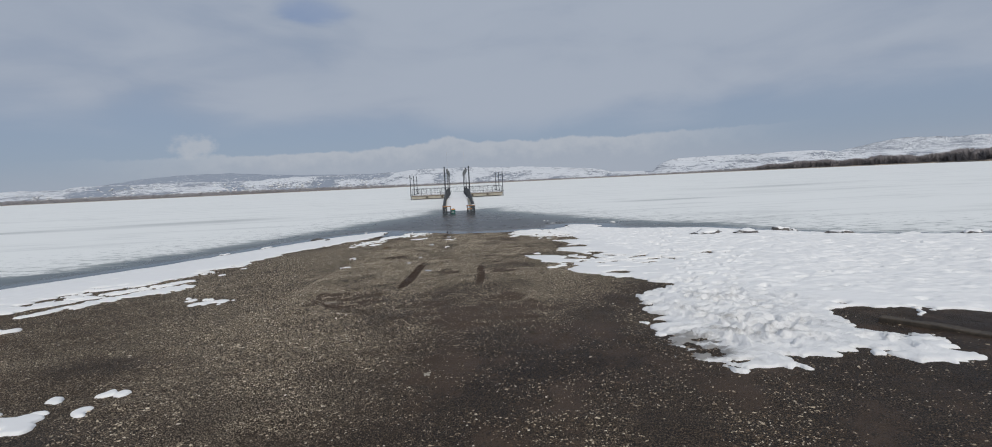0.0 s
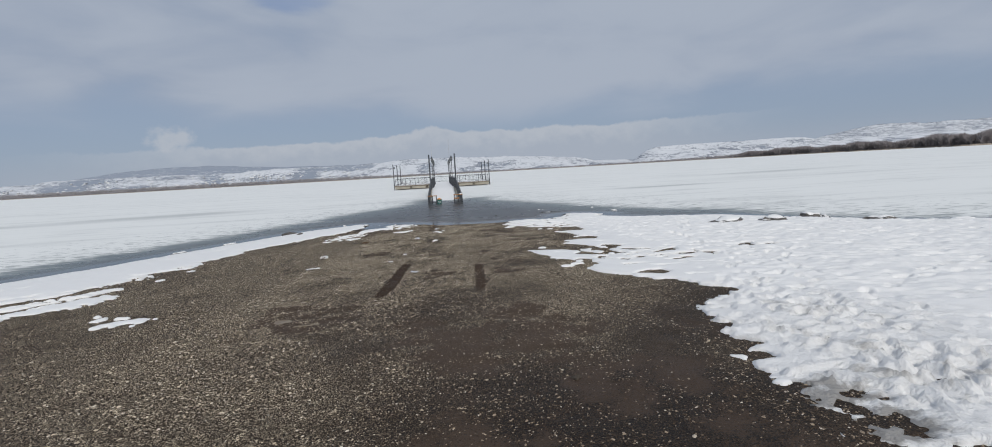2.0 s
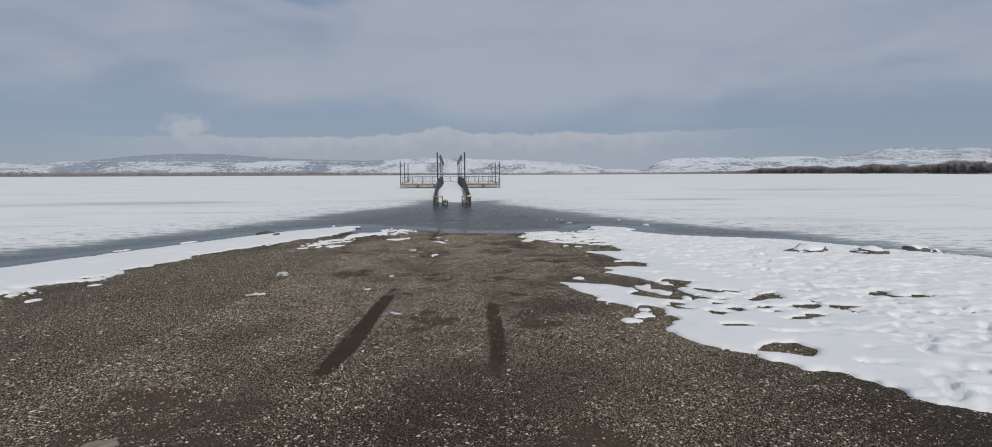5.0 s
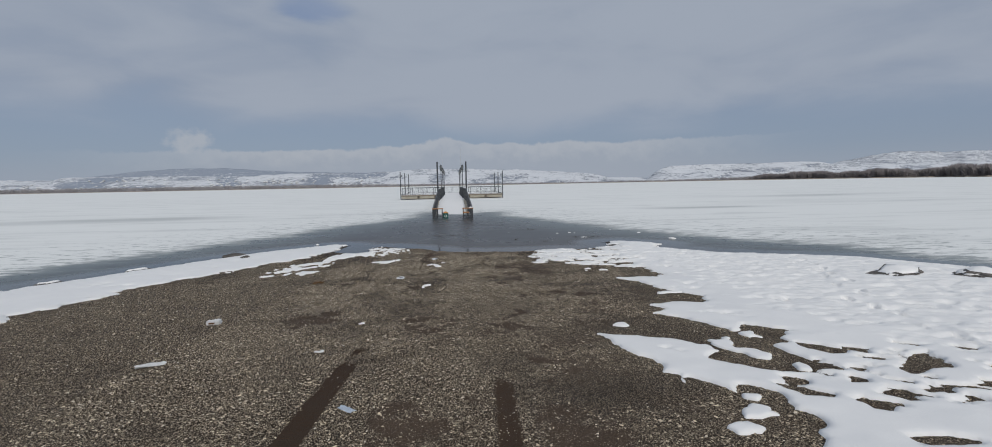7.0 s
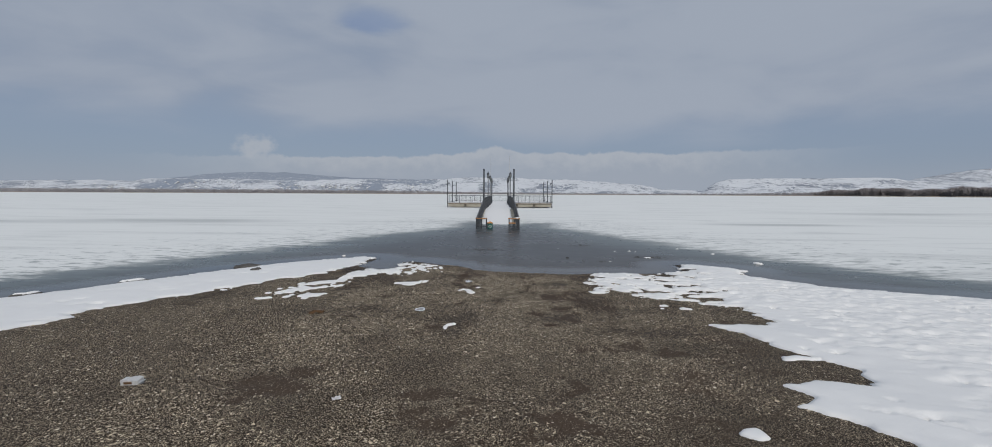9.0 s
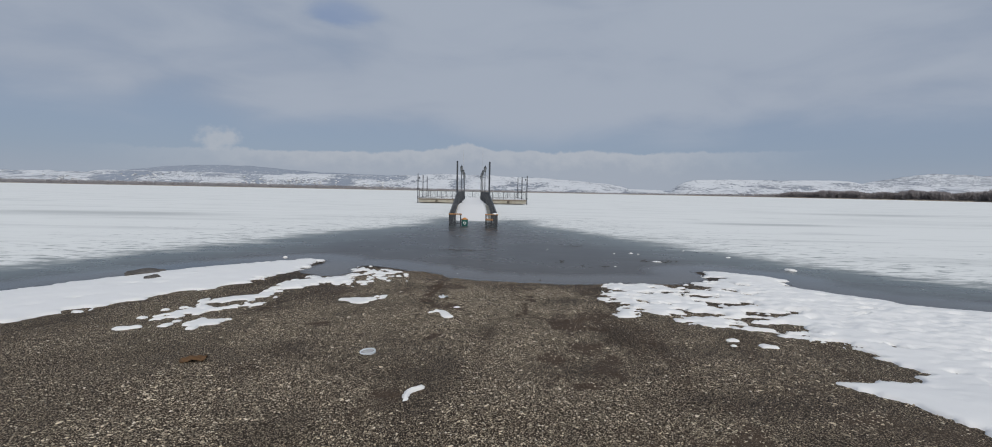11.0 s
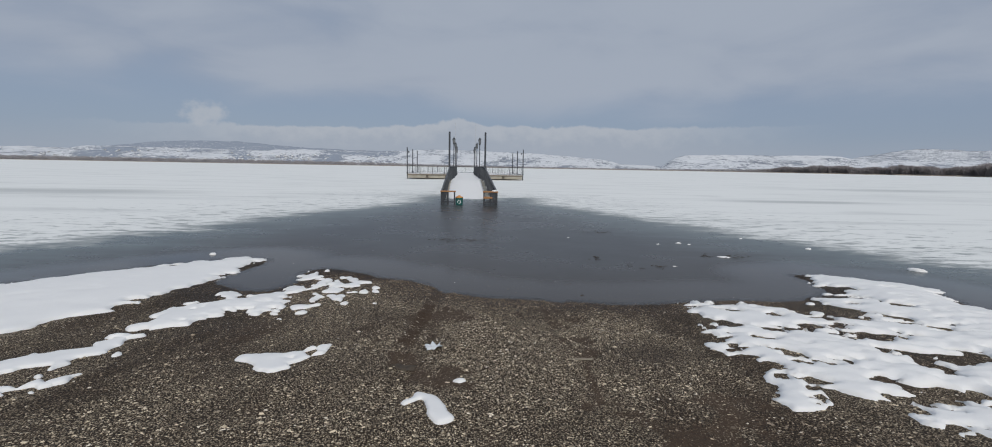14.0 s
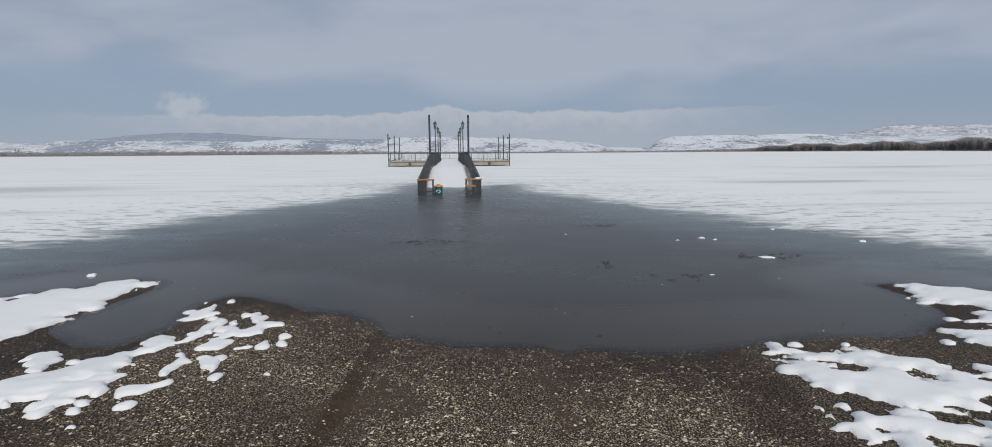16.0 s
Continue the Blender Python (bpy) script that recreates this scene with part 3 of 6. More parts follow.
def build_ground():
    west, east = -10.165, 5.885
    fine_x, fine_y = np.arange(west, east, 0.06), np.arange(-1.0, 25.145, 0.065)
    xs = np.concatenate([spread(0, -4300, west, 34)[::-1], fine_x, spread(0, 4300, east, 34)])
    ys = np.concatenate([spread(0, -1500, -1.0, 26)[::-1], fine_y, spread(0, 4600, 25.145, 36)])
    x, y, quads = tensor(xs, ys)
    z = ground_height(x, y)
    me = mesh_of("ground", np.stack([x, y, z], 1), quads, MAT["ground"], True, dict(wet=wetness(x, y), gravel=stoniness(x, y), rut=ruts(x, y), pale=paleness(x, y), mud=muddiness(x, y)))
    return tagged(new("ground", me), "brown gravel boat ramp, muddy and wet, sloping into a lake", "ground", kind="structure")


# ---- the frozen lake ----
# left of the walkway the notch of bare ice also draws the rail's shade
OPEN = [(-64.20, -32.10), (-32.10, -4.28), (-20.33, 9.10), (-15.52, 14.55), (-13.27, 17.76), (-11.88, 20.22), (-10.38, 23.86), (-8.88, 27.82), (-7.92, 30.92), (-6.85, 33.71), (-5.67, 36.59), (-4.95, 38.30), (-5.05, 41.00), (-5.00, 43.60), (-4.40, 43.00), (-3.80, 40.50), (-1.28, 40.20), (-1.60, 41.80), (-0.60, 42.30), (0.50, 42.20), (0.55, 41.20), (0.10, 40.20), (0.30, 39.00), (0.85, 37.45), (2.03, 35.10), (3.75, 31.24), (5.14, 27.82), (6.47, 25.47), (7.86, 23.54), (9.58, 21.40), (10.70, 18.40), (11.98, 16.37), (14.45, 15.30), (19.26, 13.05), (29.96, 8.03), (64.20, -10.70), (64.20, -64.20), (-64.20, -64.20)]


def build_lake():
    west, east = -14.980, 12.840
    fine_x = np.concatenate([np.arange(west, -5.778, 0.16), np.arange(-5.778, 3.852, 0.07), np.arange(3.852, east, 0.16)])
    fine_y = np.concatenate([np.arange(9.630, 21.507, 0.16), np.arange(21.507, 24.289, 0.07), np.arange(24.289, 42.800, 0.16)])
    xs = np.concatenate([spread(0, -4200, west, 30)[::-1], fine_x, spread(0, 4200, east, 30)])
    ys = np.concatenate([spread(0, -60, 9.630, 10)[::-1], fine_y, spread(0, 1500, 42.800, 34)])
    x, y, quads = tensor(xs, ys)
    cover = -signed(OPEN, x, y)
    depth = np.clip(WATER - ground_height(x, y), -0.05, 2)
    bare = np.zeros(x.shape)
    for bx, by, rx, ry in ((-23, 38.5, 9, 3.0), (-33, 36, 9, 2.0), (24, 47, 9, 2.2), (30, 44, 12, 1.6), (14, 40, 6, 1.5), (34, 60, 14, 2.0), (-3.9, 38.5, 1.6, 2.5)):
        bare = np.maximum(bare, np.exp(-((x - (1.07 * (bx))) / rx) ** 2 - ((y - (1.07 * (by))) / ry) ** 2))
    me = mesh_of("lake_ice", np.stack([x, y, np.full(x.shape, WATER)], 1), quads, MAT["lake"], True, dict(cover=cover, depth=depth, bare=bare))
    return tagged(new("lake_ice", me), "frozen lake, snow-covered ice with dark thin ice and shallow water", "lake", kind="structure")


# ---- snow on land ----
FIELD = [(0.71, 21.76), (0.75, 21.54), (0.93, 21.51), (0.77, 21.23), (0.79, 21.06), (0.96, 20.91), (0.66, 20.68), (0.72, 20.52), (0.54, 20.01), (0.73, 19.58), (0.56, 18.99), (1.02, 19.26), (1.39, 18.78), (2.14, 18.35), (2.75, 17.80), (2.88, 17.09), (2.64, 16.80), (1.87, 16.75), (2.15, 16.24), (2.22, 15.74), (2.53, 15.41), (2.65, 14.99), (2.52, 14.53), (2.10, 14.69), (1.75, 14.50), (1.82, 14.18), (1.62, 14.00), (1.86, 13.72), (2.07, 13.34), (2.22, 13.10), (2.45, 13.31)]
FIELD += [(2.79, 13.07), (2.47, 12.81), (2.54, 12.63), (2.46, 12.55), (2.31, 12.54), (2.33, 12.29), (2.39, 12.05), (2.50, 11.82), (2.31, 11.84), (2.20, 11.76), (2.01, 11.78), (1.83, 11.91), (1.67, 12.01), (1.58, 12.20), (1.70, 12.40), (1.68, 12.56), (1.49, 12.77), (1.09, 12.97), (0.71, 13.11), (0.82, 12.66), (0.85, 12.31), (1.04, 12.10), (0.96, 11.89), (1.05, 11.82), (1.01, 11.57), (1.10, 11.59), (1.14, 11.71), (1.26, 11.64), (1.38, 11.41), (1.46, 11.55), (1.61, 11.47), (1.64, 11.22), (1.65, 11.07), (1.73, 10.96)]
FIELD += [(1.69, 10.82), (1.47, 10.62), (1.39, 10.42), (1.64, 9.82), (1.97, 9.52), (2.38, 9.19), (2.53, 8.77), (2.78, 8.38), (2.30, 8.03), (1.98, 7.55), (1.90, 7.20), (1.88, 6.78), (1.87, 6.31), (1.69, 5.99), (1.63, 5.30), (1.46, 4.82), (1.74, 4.74), (2.02, 4.49), (2.40, 4.49), (2.74, 4.76), (2.94, 4.88), (3.37, 4.88), (3.42, 4.49), (3.69, 4.41), (3.96, 4.54), (4.17, 4.94), (4.17, 5.30), (3.87, 5.51)]
FIELD += [(3.83, 5.99), (3.81, 6.37), (4.27, 6.42), (4.70, 6.37), (5.08, 6.15), (5.52, 5.99), (8.56, 5.56), (14.98, 4.28), (36.38, 2.14), (36.38, 4.28), (20.33, 11.13), (14.23, 14.02), (11.24, 15.52), (9.63, 17.23), (8.35, 19.15), (7.06, 19.80), (5.46, 20.44), (4.33, 21.72), (4.71, 22.79), (4.28, 23.24), (3.75, 23.58), (3.34, 23.63), (3.34, 23.34), (3.27, 23.01), (3.21, 22.68), (3.42, 22.47), (3.10, 22.40), (3.16, 22.17), (2.80, 22.21), (2.62, 22.15), (2.68, 21.96), (2.59, 21.67), (2.87, 21.40), (2.46, 21.13), (1.98, 21.08), (1.90, 21.23), (1.79, 21.44), (1.64, 21.49), (1.52, 21.61), (1.28, 21.64), (1.16, 21.79), (1.12, 21.89), (1.02, 21.89), (0.96, 21.82), (0.88, 21.90)]
# gaps of bare gravel inside the snow field
GAPS = [[(2.59, 12.60), (2.78, 12.52), (2.90, 12.40), (2.84, 12.30), (2.70, 12.26), (2.58, 12.38)], [(2.94, 12.50), (3.15, 12.38), (3.06, 12.26), (2.92, 12.36)], [(1.77, 11.50), (1.90, 11.42), (2.08, 11.31), (2.01, 11.22), (1.85, 11.29)],
        [(2.09, 11.22), (2.23, 11.26), (2.35, 11.15), (2.43, 11.10), (2.27, 11.06), (2.25, 10.98), (2.13, 11.02)], [(2.38, 11.34), (2.52, 11.33), (2.64, 11.14), (2.49, 11.13), (2.36, 11.25)], [(2.99, 11.85), (3.13, 11.92), (3.44, 12.17), (3.59, 12.21), (3.47, 12.06), (3.45, 11.80), (3.19, 11.75), (2.95, 11.66)],
        [(2.46, 11.66), (2.57, 11.62), (2.48, 11.50), (2.35, 11.51)], [(1.90, 11.68), (2.08, 11.66), (2.01, 11.53), (1.86, 11.50)], [(2.05, 10.66), (2.25, 10.68), (2.42, 10.62), (2.48, 10.52), (2.02, 10.52)]]
GAPS += [[(1.99, 9.76), (2.20, 9.98), (2.47, 10.03), (2.52, 9.76), (2.30, 9.60)], [(2.93, 10.82), (3.30, 11.06), (3.52, 11.03), (3.20, 10.82)], [(3.30, 11.42), (3.62, 11.52), (3.72, 11.40), (3.45, 11.30)]]
SPIT = [(-12.60, 13.16), (-11.00, 15.52), (-8.98, 19.26), (-7.62, 21.83), (-6.50, 23.32), (-6.00, 23.82), (-5.55, 24.12), (-5.26, 24.00), (-5.20, 23.49), (-5.24, 22.88), (-5.20, 22.45), (-5.28, 21.60), (-5.34, 20.75), (-5.85, 20.15), (-6.08, 19.45), (-6.33, 18.60), (-6.72, 17.80), (-6.95, 17.10), (-7.12, 16.40), (-6.85, 15.80), (-7.10, 15.30), (-7.17, 14.77), (-6.85, 14.12), (-7.06, 12.84), (-7.38, 12.20), (-7.60, 11.13), (-7.81, 10.59), (-8.35, 9.95), (-8.67, 9.52), (-8.56, 9.10), (-8.99, 8.13), (-12.84, 5.89), (-27.82, 0.00), (-32.10, -6.42), (-20.33, 5.36), (-14.70, 10.38)]
PATCHES = [
    ([(-4.72, 21.20), (-4.47, 21.40), (-4.26, 21.46), (-4.26, 21.70), (-4.02, 21.80), (-4.07, 21.91), (-4.00, 22.10), (-3.96, 22.28), (-3.71, 22.15), (-3.60, 22.17), (-3.64, 22.46), (-3.64, 22.68), (-3.55, 22.43), (-3.51, 22.21), (-3.53, 21.99), (-3.62, 21.84), (-3.77, 21.70), (-3.52, 21.61), (-3.60, 21.45), (-3.52, 21.26), (-3.46, 21.10), (-3.58, 21.03), (-3.73, 20.92), (-3.85, 20.89), (-3.98, 20.95), (-4.02, 20.90), (-4.20, 20.55), (-4.36, 20.16), (-4.58, 20.12), (-4.72, 20.70)], 0.06, 1.3),
    ([(-4.00, 22.65), (-4.13, 22.95), (-4.02, 23.20), (-3.88, 23.14), (-3.79, 22.90), (-3.67, 22.84), (-3.75, 22.64), (-3.92, 22.71)], 0.035, 0),
    ([(-3.48, 22.28), (-3.57, 22.41), (-3.47, 22.51), (-3.36, 22.46), (-3.40, 22.32), (-3.37, 22.21), (-3.43, 22.19)], 0.02, 0),
    ([(-3.32, 22.46), (-3.37, 22.65), (-3.23, 22.75), (-3.14, 22.59), (-3.18, 22.45), (-3.02, 22.46), (-2.94, 22.36), (-3.05, 22.26), (-2.92, 22.03), (-3.02, 21.98), (-3.15, 22.08), (-3.26, 22.05), (-3.45, 21.96), (-3.42, 22.13), (-3.36, 22.28), (-3.19, 22.28)], 0.03, 0),
    ([(-3.41, 21.85), (-3.36, 21.97), (-3.24, 22.04), (-3.19, 21.98), (-3.27, 21.86)], 0.015, 0),
    ([(-3.53, 22.60), (-3.49, 22.76), (-3.40, 22.66), (-3.43, 22.51)], 0.01, 0),
    ([(-3.10, 21.81), (-3.06, 21.97), (-2.99, 21.88), (-3.03, 21.80)], 0.01, 0),
    ([(-3.00, 21.85), (-3.00, 22.00), (-2.92, 21.99), (-2.86, 21.83), (-2.94, 21.81)], 0.01, 0),
    ([(-2.86, 21.87), (-2.84, 22.00), (-2.76, 21.90), (-2.79, 21.82)], 0.01, 0),
    ([(-2.93, 22.08), (-2.85, 22.15), (-2.79, 22.06), (-2.85, 21.99)], 0.01, 0),
    ([(-3.24, 21.51), (-3.23, 21.60), (-3.10, 21.58), (-3.07, 21.47), (-3.12, 21.40)], 0.015, 0),
    ([(-3.31, 21.65), (-3.25, 21.72), (-3.19, 21.65), (-3.24, 21.61)], 0.01, 0),
    ([(-3.19, 21.64), (-3.15, 21.72), (-3.07, 21.66), (-3.10, 21.57)], 0.01, 0),
    ([(-3.03, 21.29), (-2.99, 21.36), (-2.92, 21.27), (-2.96, 21.22)], 0.01, 0),
    ([(-2.69, 21.35), (-2.63, 21.38), (-2.55, 21.20), (-2.61, 21.18)], 0.01, 0),
    ([(-2.64, 21.04), (-2.61, 21.11), (-2.50, 21.01), (-2.53, 20.95)], 0.01, 0),
    ([(-3.52, 21.45), (-3.48, 21.56), (-3.43, 21.67), (-3.35, 21.58), (-3.35, 21.46), (-3.30, 21.34), (-3.39, 21.31)], 0.02, 0),
    ([(-3.52, 21.19), (-3.43, 21.27), (-3.35, 21.28), (-3.30, 21.21), (-3.33, 21.13), (-3.34, 21.05), (-3.41, 21.07)], 0.02, 0),
    ([(-3.39, 20.94), (-3.35, 21.04), (-3.27, 21.01), (-3.30, 20.93)], 0.01, 0),
    ([(-3.64, 20.84), (-3.61, 20.92), (-3.54, 20.89), (-3.57, 20.82)], 0.01, 0),
    ([(-3.53, 20.72), (-3.49, 20.80), (-3.36, 20.74), (-3.40, 20.67)], 0.01, 0),
    ([(-3.37, 20.70), (-3.31, 20.77), (-3.21, 20.77), (-3.27, 20.68)], 0.01, 0),
    ([(-3.85, 20.80), (-3.83, 20.91), (-3.76, 20.94), (-3.73, 20.84)], 0.01, 0),
    ([(-4.55, 21.59), (-4.64, 21.83), (-4.57, 21.89), (-4.41, 21.80), (-4.42, 21.61)], 0.015, 0),
    ([(-4.43, 21.50), (-4.41, 21.60), (-4.32, 21.57), (-4.32, 21.45)], 0.01, 0),
    ([(2.42, 21.85), (2.50, 21.91), (2.47, 21.76), (2.39, 21.74)], 0.01, 0),
    ([(2.09, 21.29), (2.16, 21.35), (2.23, 21.23), (2.12, 21.14)], 0.01, 0),
    ([(1.54, 21.81), (1.63, 21.83), (1.60, 21.69)], 0.01, 0),
    ([(-5.22, 19.30), (-5.12, 19.50), (-4.84, 19.65), (-4.65, 19.82), (-4.45, 20.00), (-4.34, 19.77), (-4.54, 19.47), (-4.77, 19.25), (-5.05, 19.22)], 0.03, 0),
    ([(-5.45, 18.44), (-5.17, 18.66), (-5.05, 18.90), (-5.18, 19.12), (-4.86, 19.12), (-4.68, 18.97), (-4.45, 19.22), (-4.36, 18.97), (-4.60, 18.62), (-4.80, 18.50), (-4.99, 18.44), (-5.18, 18.28)], 0.035, 0),
    ([(-4.43, 17.92), (-4.21, 17.97), (-4.15, 18.29), (-4.32, 18.41), (-4.48, 18.32), (-4.55, 18.12)], 0.03, 0),
    ([(-3.28, 19.57), (-3.04, 19.48), (-2.73, 19.69), (-2.80, 19.91), (-3.11, 19.93), (-3.31, 19.75)], 0.03, 0),
    ([(-5.33, 18.72), (-5.25, 18.76), (-5.24, 18.88), (-5.32, 18.88)], 0.01, 0),
    ([(-4.83, 17.98), (-4.70, 18.00), (-4.69, 18.12), (-4.80, 18.10)], 0.01, 0),
    ([(-4.84, 18.18), (-4.74, 18.18), (-4.74, 18.28), (-4.83, 18.28)], 0.01, 0),
    ([(-4.31, 19.17), (-4.20, 19.19), (-4.21, 19.33), (-4.30, 19.31)], 0.01, 0),
    ([(-2.80, 19.86), (-2.68, 19.88), (-2.67, 20.00), (-2.78, 19.99)], 0.01, 0),
    ([(-5.30, 17.86), (-5.05, 17.90), (-5.00, 18.00), (-5.24, 17.99)], 0.015, 0),
    ([(1.55, 18.02), (1.68, 18.02), (1.70, 18.17), (1.56, 18.15)], 0.01, 0),
    ([(1.45, 17.80), (1.60, 17.82), (1.60, 17.95), (1.47, 17.95)], 0.01, 0),
    ([(1.76, 17.78), (1.96, 17.80), (1.97, 17.96), (1.79, 17.96)], 0.015, 0),
    ([(2.23, 13.02), (2.37, 13.07), (2.36, 12.83), (2.20, 12.76)], 0.01, 0),
    ([(1.73, 12.85), (1.82, 12.74), (2.01, 12.85), (2.02, 12.70), (1.88, 12.46), (1.75, 12.50)], 0.012, 0),
    ([(1.86, 12.45), (2.04, 12.45), (2.15, 12.22), (2.07, 12.10), (1.95, 12.20)], 0.012, 0),
    ([(2.17, 12.06), (2.29, 12.07), (2.34, 11.88), (2.23, 11.72), (2.13, 11.82)], 0.012, 0),
    ([(1.40, 11.38), (1.50, 11.33), (1.45, 11.26), (1.38, 11.31)], 0.008, 0),
    ([(-8.90, 8.70), (-8.51, 9.25), (-8.36, 9.80), (-8.00, 10.25), (-7.60, 10.75), (-7.15, 11.20), (-7.12, 11.50), (-6.90, 11.63), (-6.75, 11.38), (-6.93, 11.02), (-7.02, 10.55), (-7.40, 10.05), (-7.75, 9.50), (-8.00, 8.90), (-8.40, 8.20)], 0.045, 1.1),
    ([(-7.75, 8.30), (-7.62, 9.00), (-7.40, 9.60), (-6.94, 10.38), (-6.85, 10.61), (-6.63, 10.89), (-6.22, 10.61), (-6.35, 10.34), (-6.50, 10.07), (-6.62, 9.91), (-7.05, 9.40), (-7.30, 8.75), (-7.50, 8.25)], 0.035, 0),
    ([(-5.48, 8.93), (-5.59, 9.23), (-5.37, 9.16), (-5.29, 8.97), (-5.26, 8.77)], 0.015, 0),
    ([(-5.14, 8.56), (-5.19, 8.83), (-5.18, 9.03), (-4.82, 8.98), (-4.62, 9.03), (-4.70, 8.84), (-4.69, 8.65), (-4.87, 8.74), (-5.01, 8.63), (-5.07, 8.52)], 0.02, 0),
    ([(-6.72, 12.10), (-6.60, 12.08), (-6.54, 12.24), (-6.66, 12.28)], 0.01, 0),
    ([(-4.92, 4.23), (-4.07, 4.39), (-3.94, 4.44), (-3.69, 4.28), (-3.60, 4.01), (-3.75, 3.94), (-4.71, 3.85)], 0.03, 0),
    ([(-3.92, 4.39), (-3.75, 4.44), (-3.71, 4.39), (-3.78, 4.33)], 0.01, 0),
    ([(-3.96, 4.62), (-3.97, 4.75), (-3.84, 4.70), (-3.85, 4.59)], 0.01, 0),
    ([(-3.50, 4.29), (-3.53, 4.47), (-3.35, 4.50), (-3.36, 4.39), (-3.42, 4.28)], 0.015, 0),
    ([(-3.57, 4.68), (-3.54, 4.82), (-3.46, 4.75), (-3.48, 4.63)], 0.01, 0),
    ([(-3.43, 4.70), (-3.40, 4.82), (-3.31, 4.77), (-3.35, 4.65)], 0.01, 0),
    ([(-1.92, 19.00), (-1.86, 19.15), (-1.73, 19.12), (-1.65, 19.00), (-1.58, 18.80), (-1.65, 18.72), (-1.75, 18.88), (-1.80, 19.01), (-1.86, 18.96)], 0.008, 0),
    ([(-1.66, 19.34), (-1.58, 19.44), (-1.49, 19.36), (-1.55, 19.29)], 0.008, 0),
    ([(-1.69, 16.16), (-1.56, 16.16), (-1.52, 16.32), (-1.42, 16.37), (-1.48, 16.48), (-1.60, 16.48), (-1.66, 16.32)], 0.05),
    ([(-7.70, 6.74), (-6.85, 7.12), (-6.58, 7.38), (-6.85, 7.44), (-7.81, 7.28)], 0.08),
    ([(1.03, 10.84), (1.11, 10.89), (1.25, 10.88), (1.34, 10.80), (1.20, 10.74), (1.06, 10.77)], 0.01, 0),
    ([(1.25, 11.07), (1.37, 11.16), (1.48, 11.07), (1.52, 11.00), (1.33, 10.97), (1.23, 10.99)], 0.01, 0),
    ([(2.14, 15.30), (2.46, 15.25), (2.57, 15.41), (2.25, 15.52)], 0.04),
    ([(0.96, 13.48), (1.10, 13.57), (1.17, 13.41), (1.03, 13.30)], 0.01, 0),
    ([(-1.39, 19.24), (-1.31, 19.24), (-1.31, 19.35), (-1.39, 19.35)], 0.02),
    ([(3.17, 4.73), (3.32, 4.87), (3.38, 4.77), (3.32, 4.67)], 0.015, 0),
    ([(4.60, 5.99), (4.82, 6.12), (4.88, 5.99), (4.71, 5.89)], 0.015, 0),
    ([(1.60, 5.72), (1.69, 5.83), (1.74, 5.72), (1.66, 5.65)], 0.01, 0),
    ([(1.60, 6.15), (1.73, 6.15), (1.73, 6.31), (1.60, 6.29)], 0.02),
    ([(-6.74, 13.16), (-6.58, 13.16), (-6.53, 13.38), (-6.74, 13.38)], 0.03),
]
TRAILS = [[(3.35, 9.71), (3.65, 10.09), (4.10, 10.60), (4.30, 11.60), (4.20, 12.60), (4.33, 13.91), (4.92, 14.98), (5.35, 15.73), (5.99, 17.55), (6.63, 19.37)], [(2.74, 8.62), (3.23, 9.10), (3.35, 9.71), (3.21, 10.04)],
          [(3.23, 8.70), (4.05, 8.96), (4.14, 9.46), (4.57, 10.43), (5.30, 11.40)], [(3.10, 7.06), (4.49, 8.13), (6.42, 8.88), (8.56, 9.63)], [(2.85, 20.10), (3.30, 19.70), (3.90, 19.50), (4.60, 19.70)]]


def dents():
    """Boot prints along the trails and all over the trampled corner."""
    rng = np.random.default_rng(5)
    out = []
    for line in TRAILS:
        for (ax, ay), (bx, by) in zip(line, line[1:]):
            n = max(1, int(math.hypot(bx - ax, by - ay) / 0.33))
            for i in range(n):
                f, side = i / n, (i % 2 - 0.5) * 0.22
                ang = math.atan2(by - ay, bx - ax) + rng.normal(0, 0.15)
                out.append((ax + (bx - ax) * f - math.sin(ang) * side + rng.normal(0, 0.03), ay + (by - ay) * f + math.cos(ang) * side + rng.normal(0, 0.03), ang, 0.13, 0.055, rng.uniform(0.02, 0.045)))
    for x, y, ang in ((2.29, 5.07, 2.2), (2.76, 5.3, 0.3), (2.9, 5.12, 2.6), (3.45, 4.68, 1.3), (2.47, 5.24, 1.5), (3.35, 4.85, 0.8), (2.6, 4.95, 0.4)):
        out.append(((1.07 * (x)), (1.07 * (y)), ang, 0.15, 0.075, 0.06))
    for i in range(190):
        x, y = rng.normal(2.622, 0.589), rng.uniform(5.029, 8.774)
        out.append((x, y, rng.uniform(0, 3.1), rng.uniform(0.07, 0.14), rng.uniform(0.035, 0.06), rng.uniform(0.018, 0.05)))
    for i in range(26):
        x, y = rng.uniform(3.210, 11.770), rng.uniform(6.955, 17.120)
        out.append((x, y, rng.uniform(0, 3.1), rng.uniform(0.08, 0.2), rng.uniform(0.04, 0.07), rng.uniform(0.01, 0.03)))
    return out


DENTS = dents()


HOLES = [(1.680, 5.200, 0.40, 0.55, 0.95), (3.503, 11.591, 1.133, 1.205, 0.86), (4.601, 11.663, 1.084, 1.070, 0.86), (1.819, 19.688, 1.391, 2.568, 1.0), (2.568, 21.400, 1.070, 1.177, 1.0),
         (7.490, 14.980, 5.350, 5.350, 0.1), (-7.918, 10.165, 1.070, 1.177, 1.1), (-6.955, 13.268, 0.642, 1.605, 0.8)]


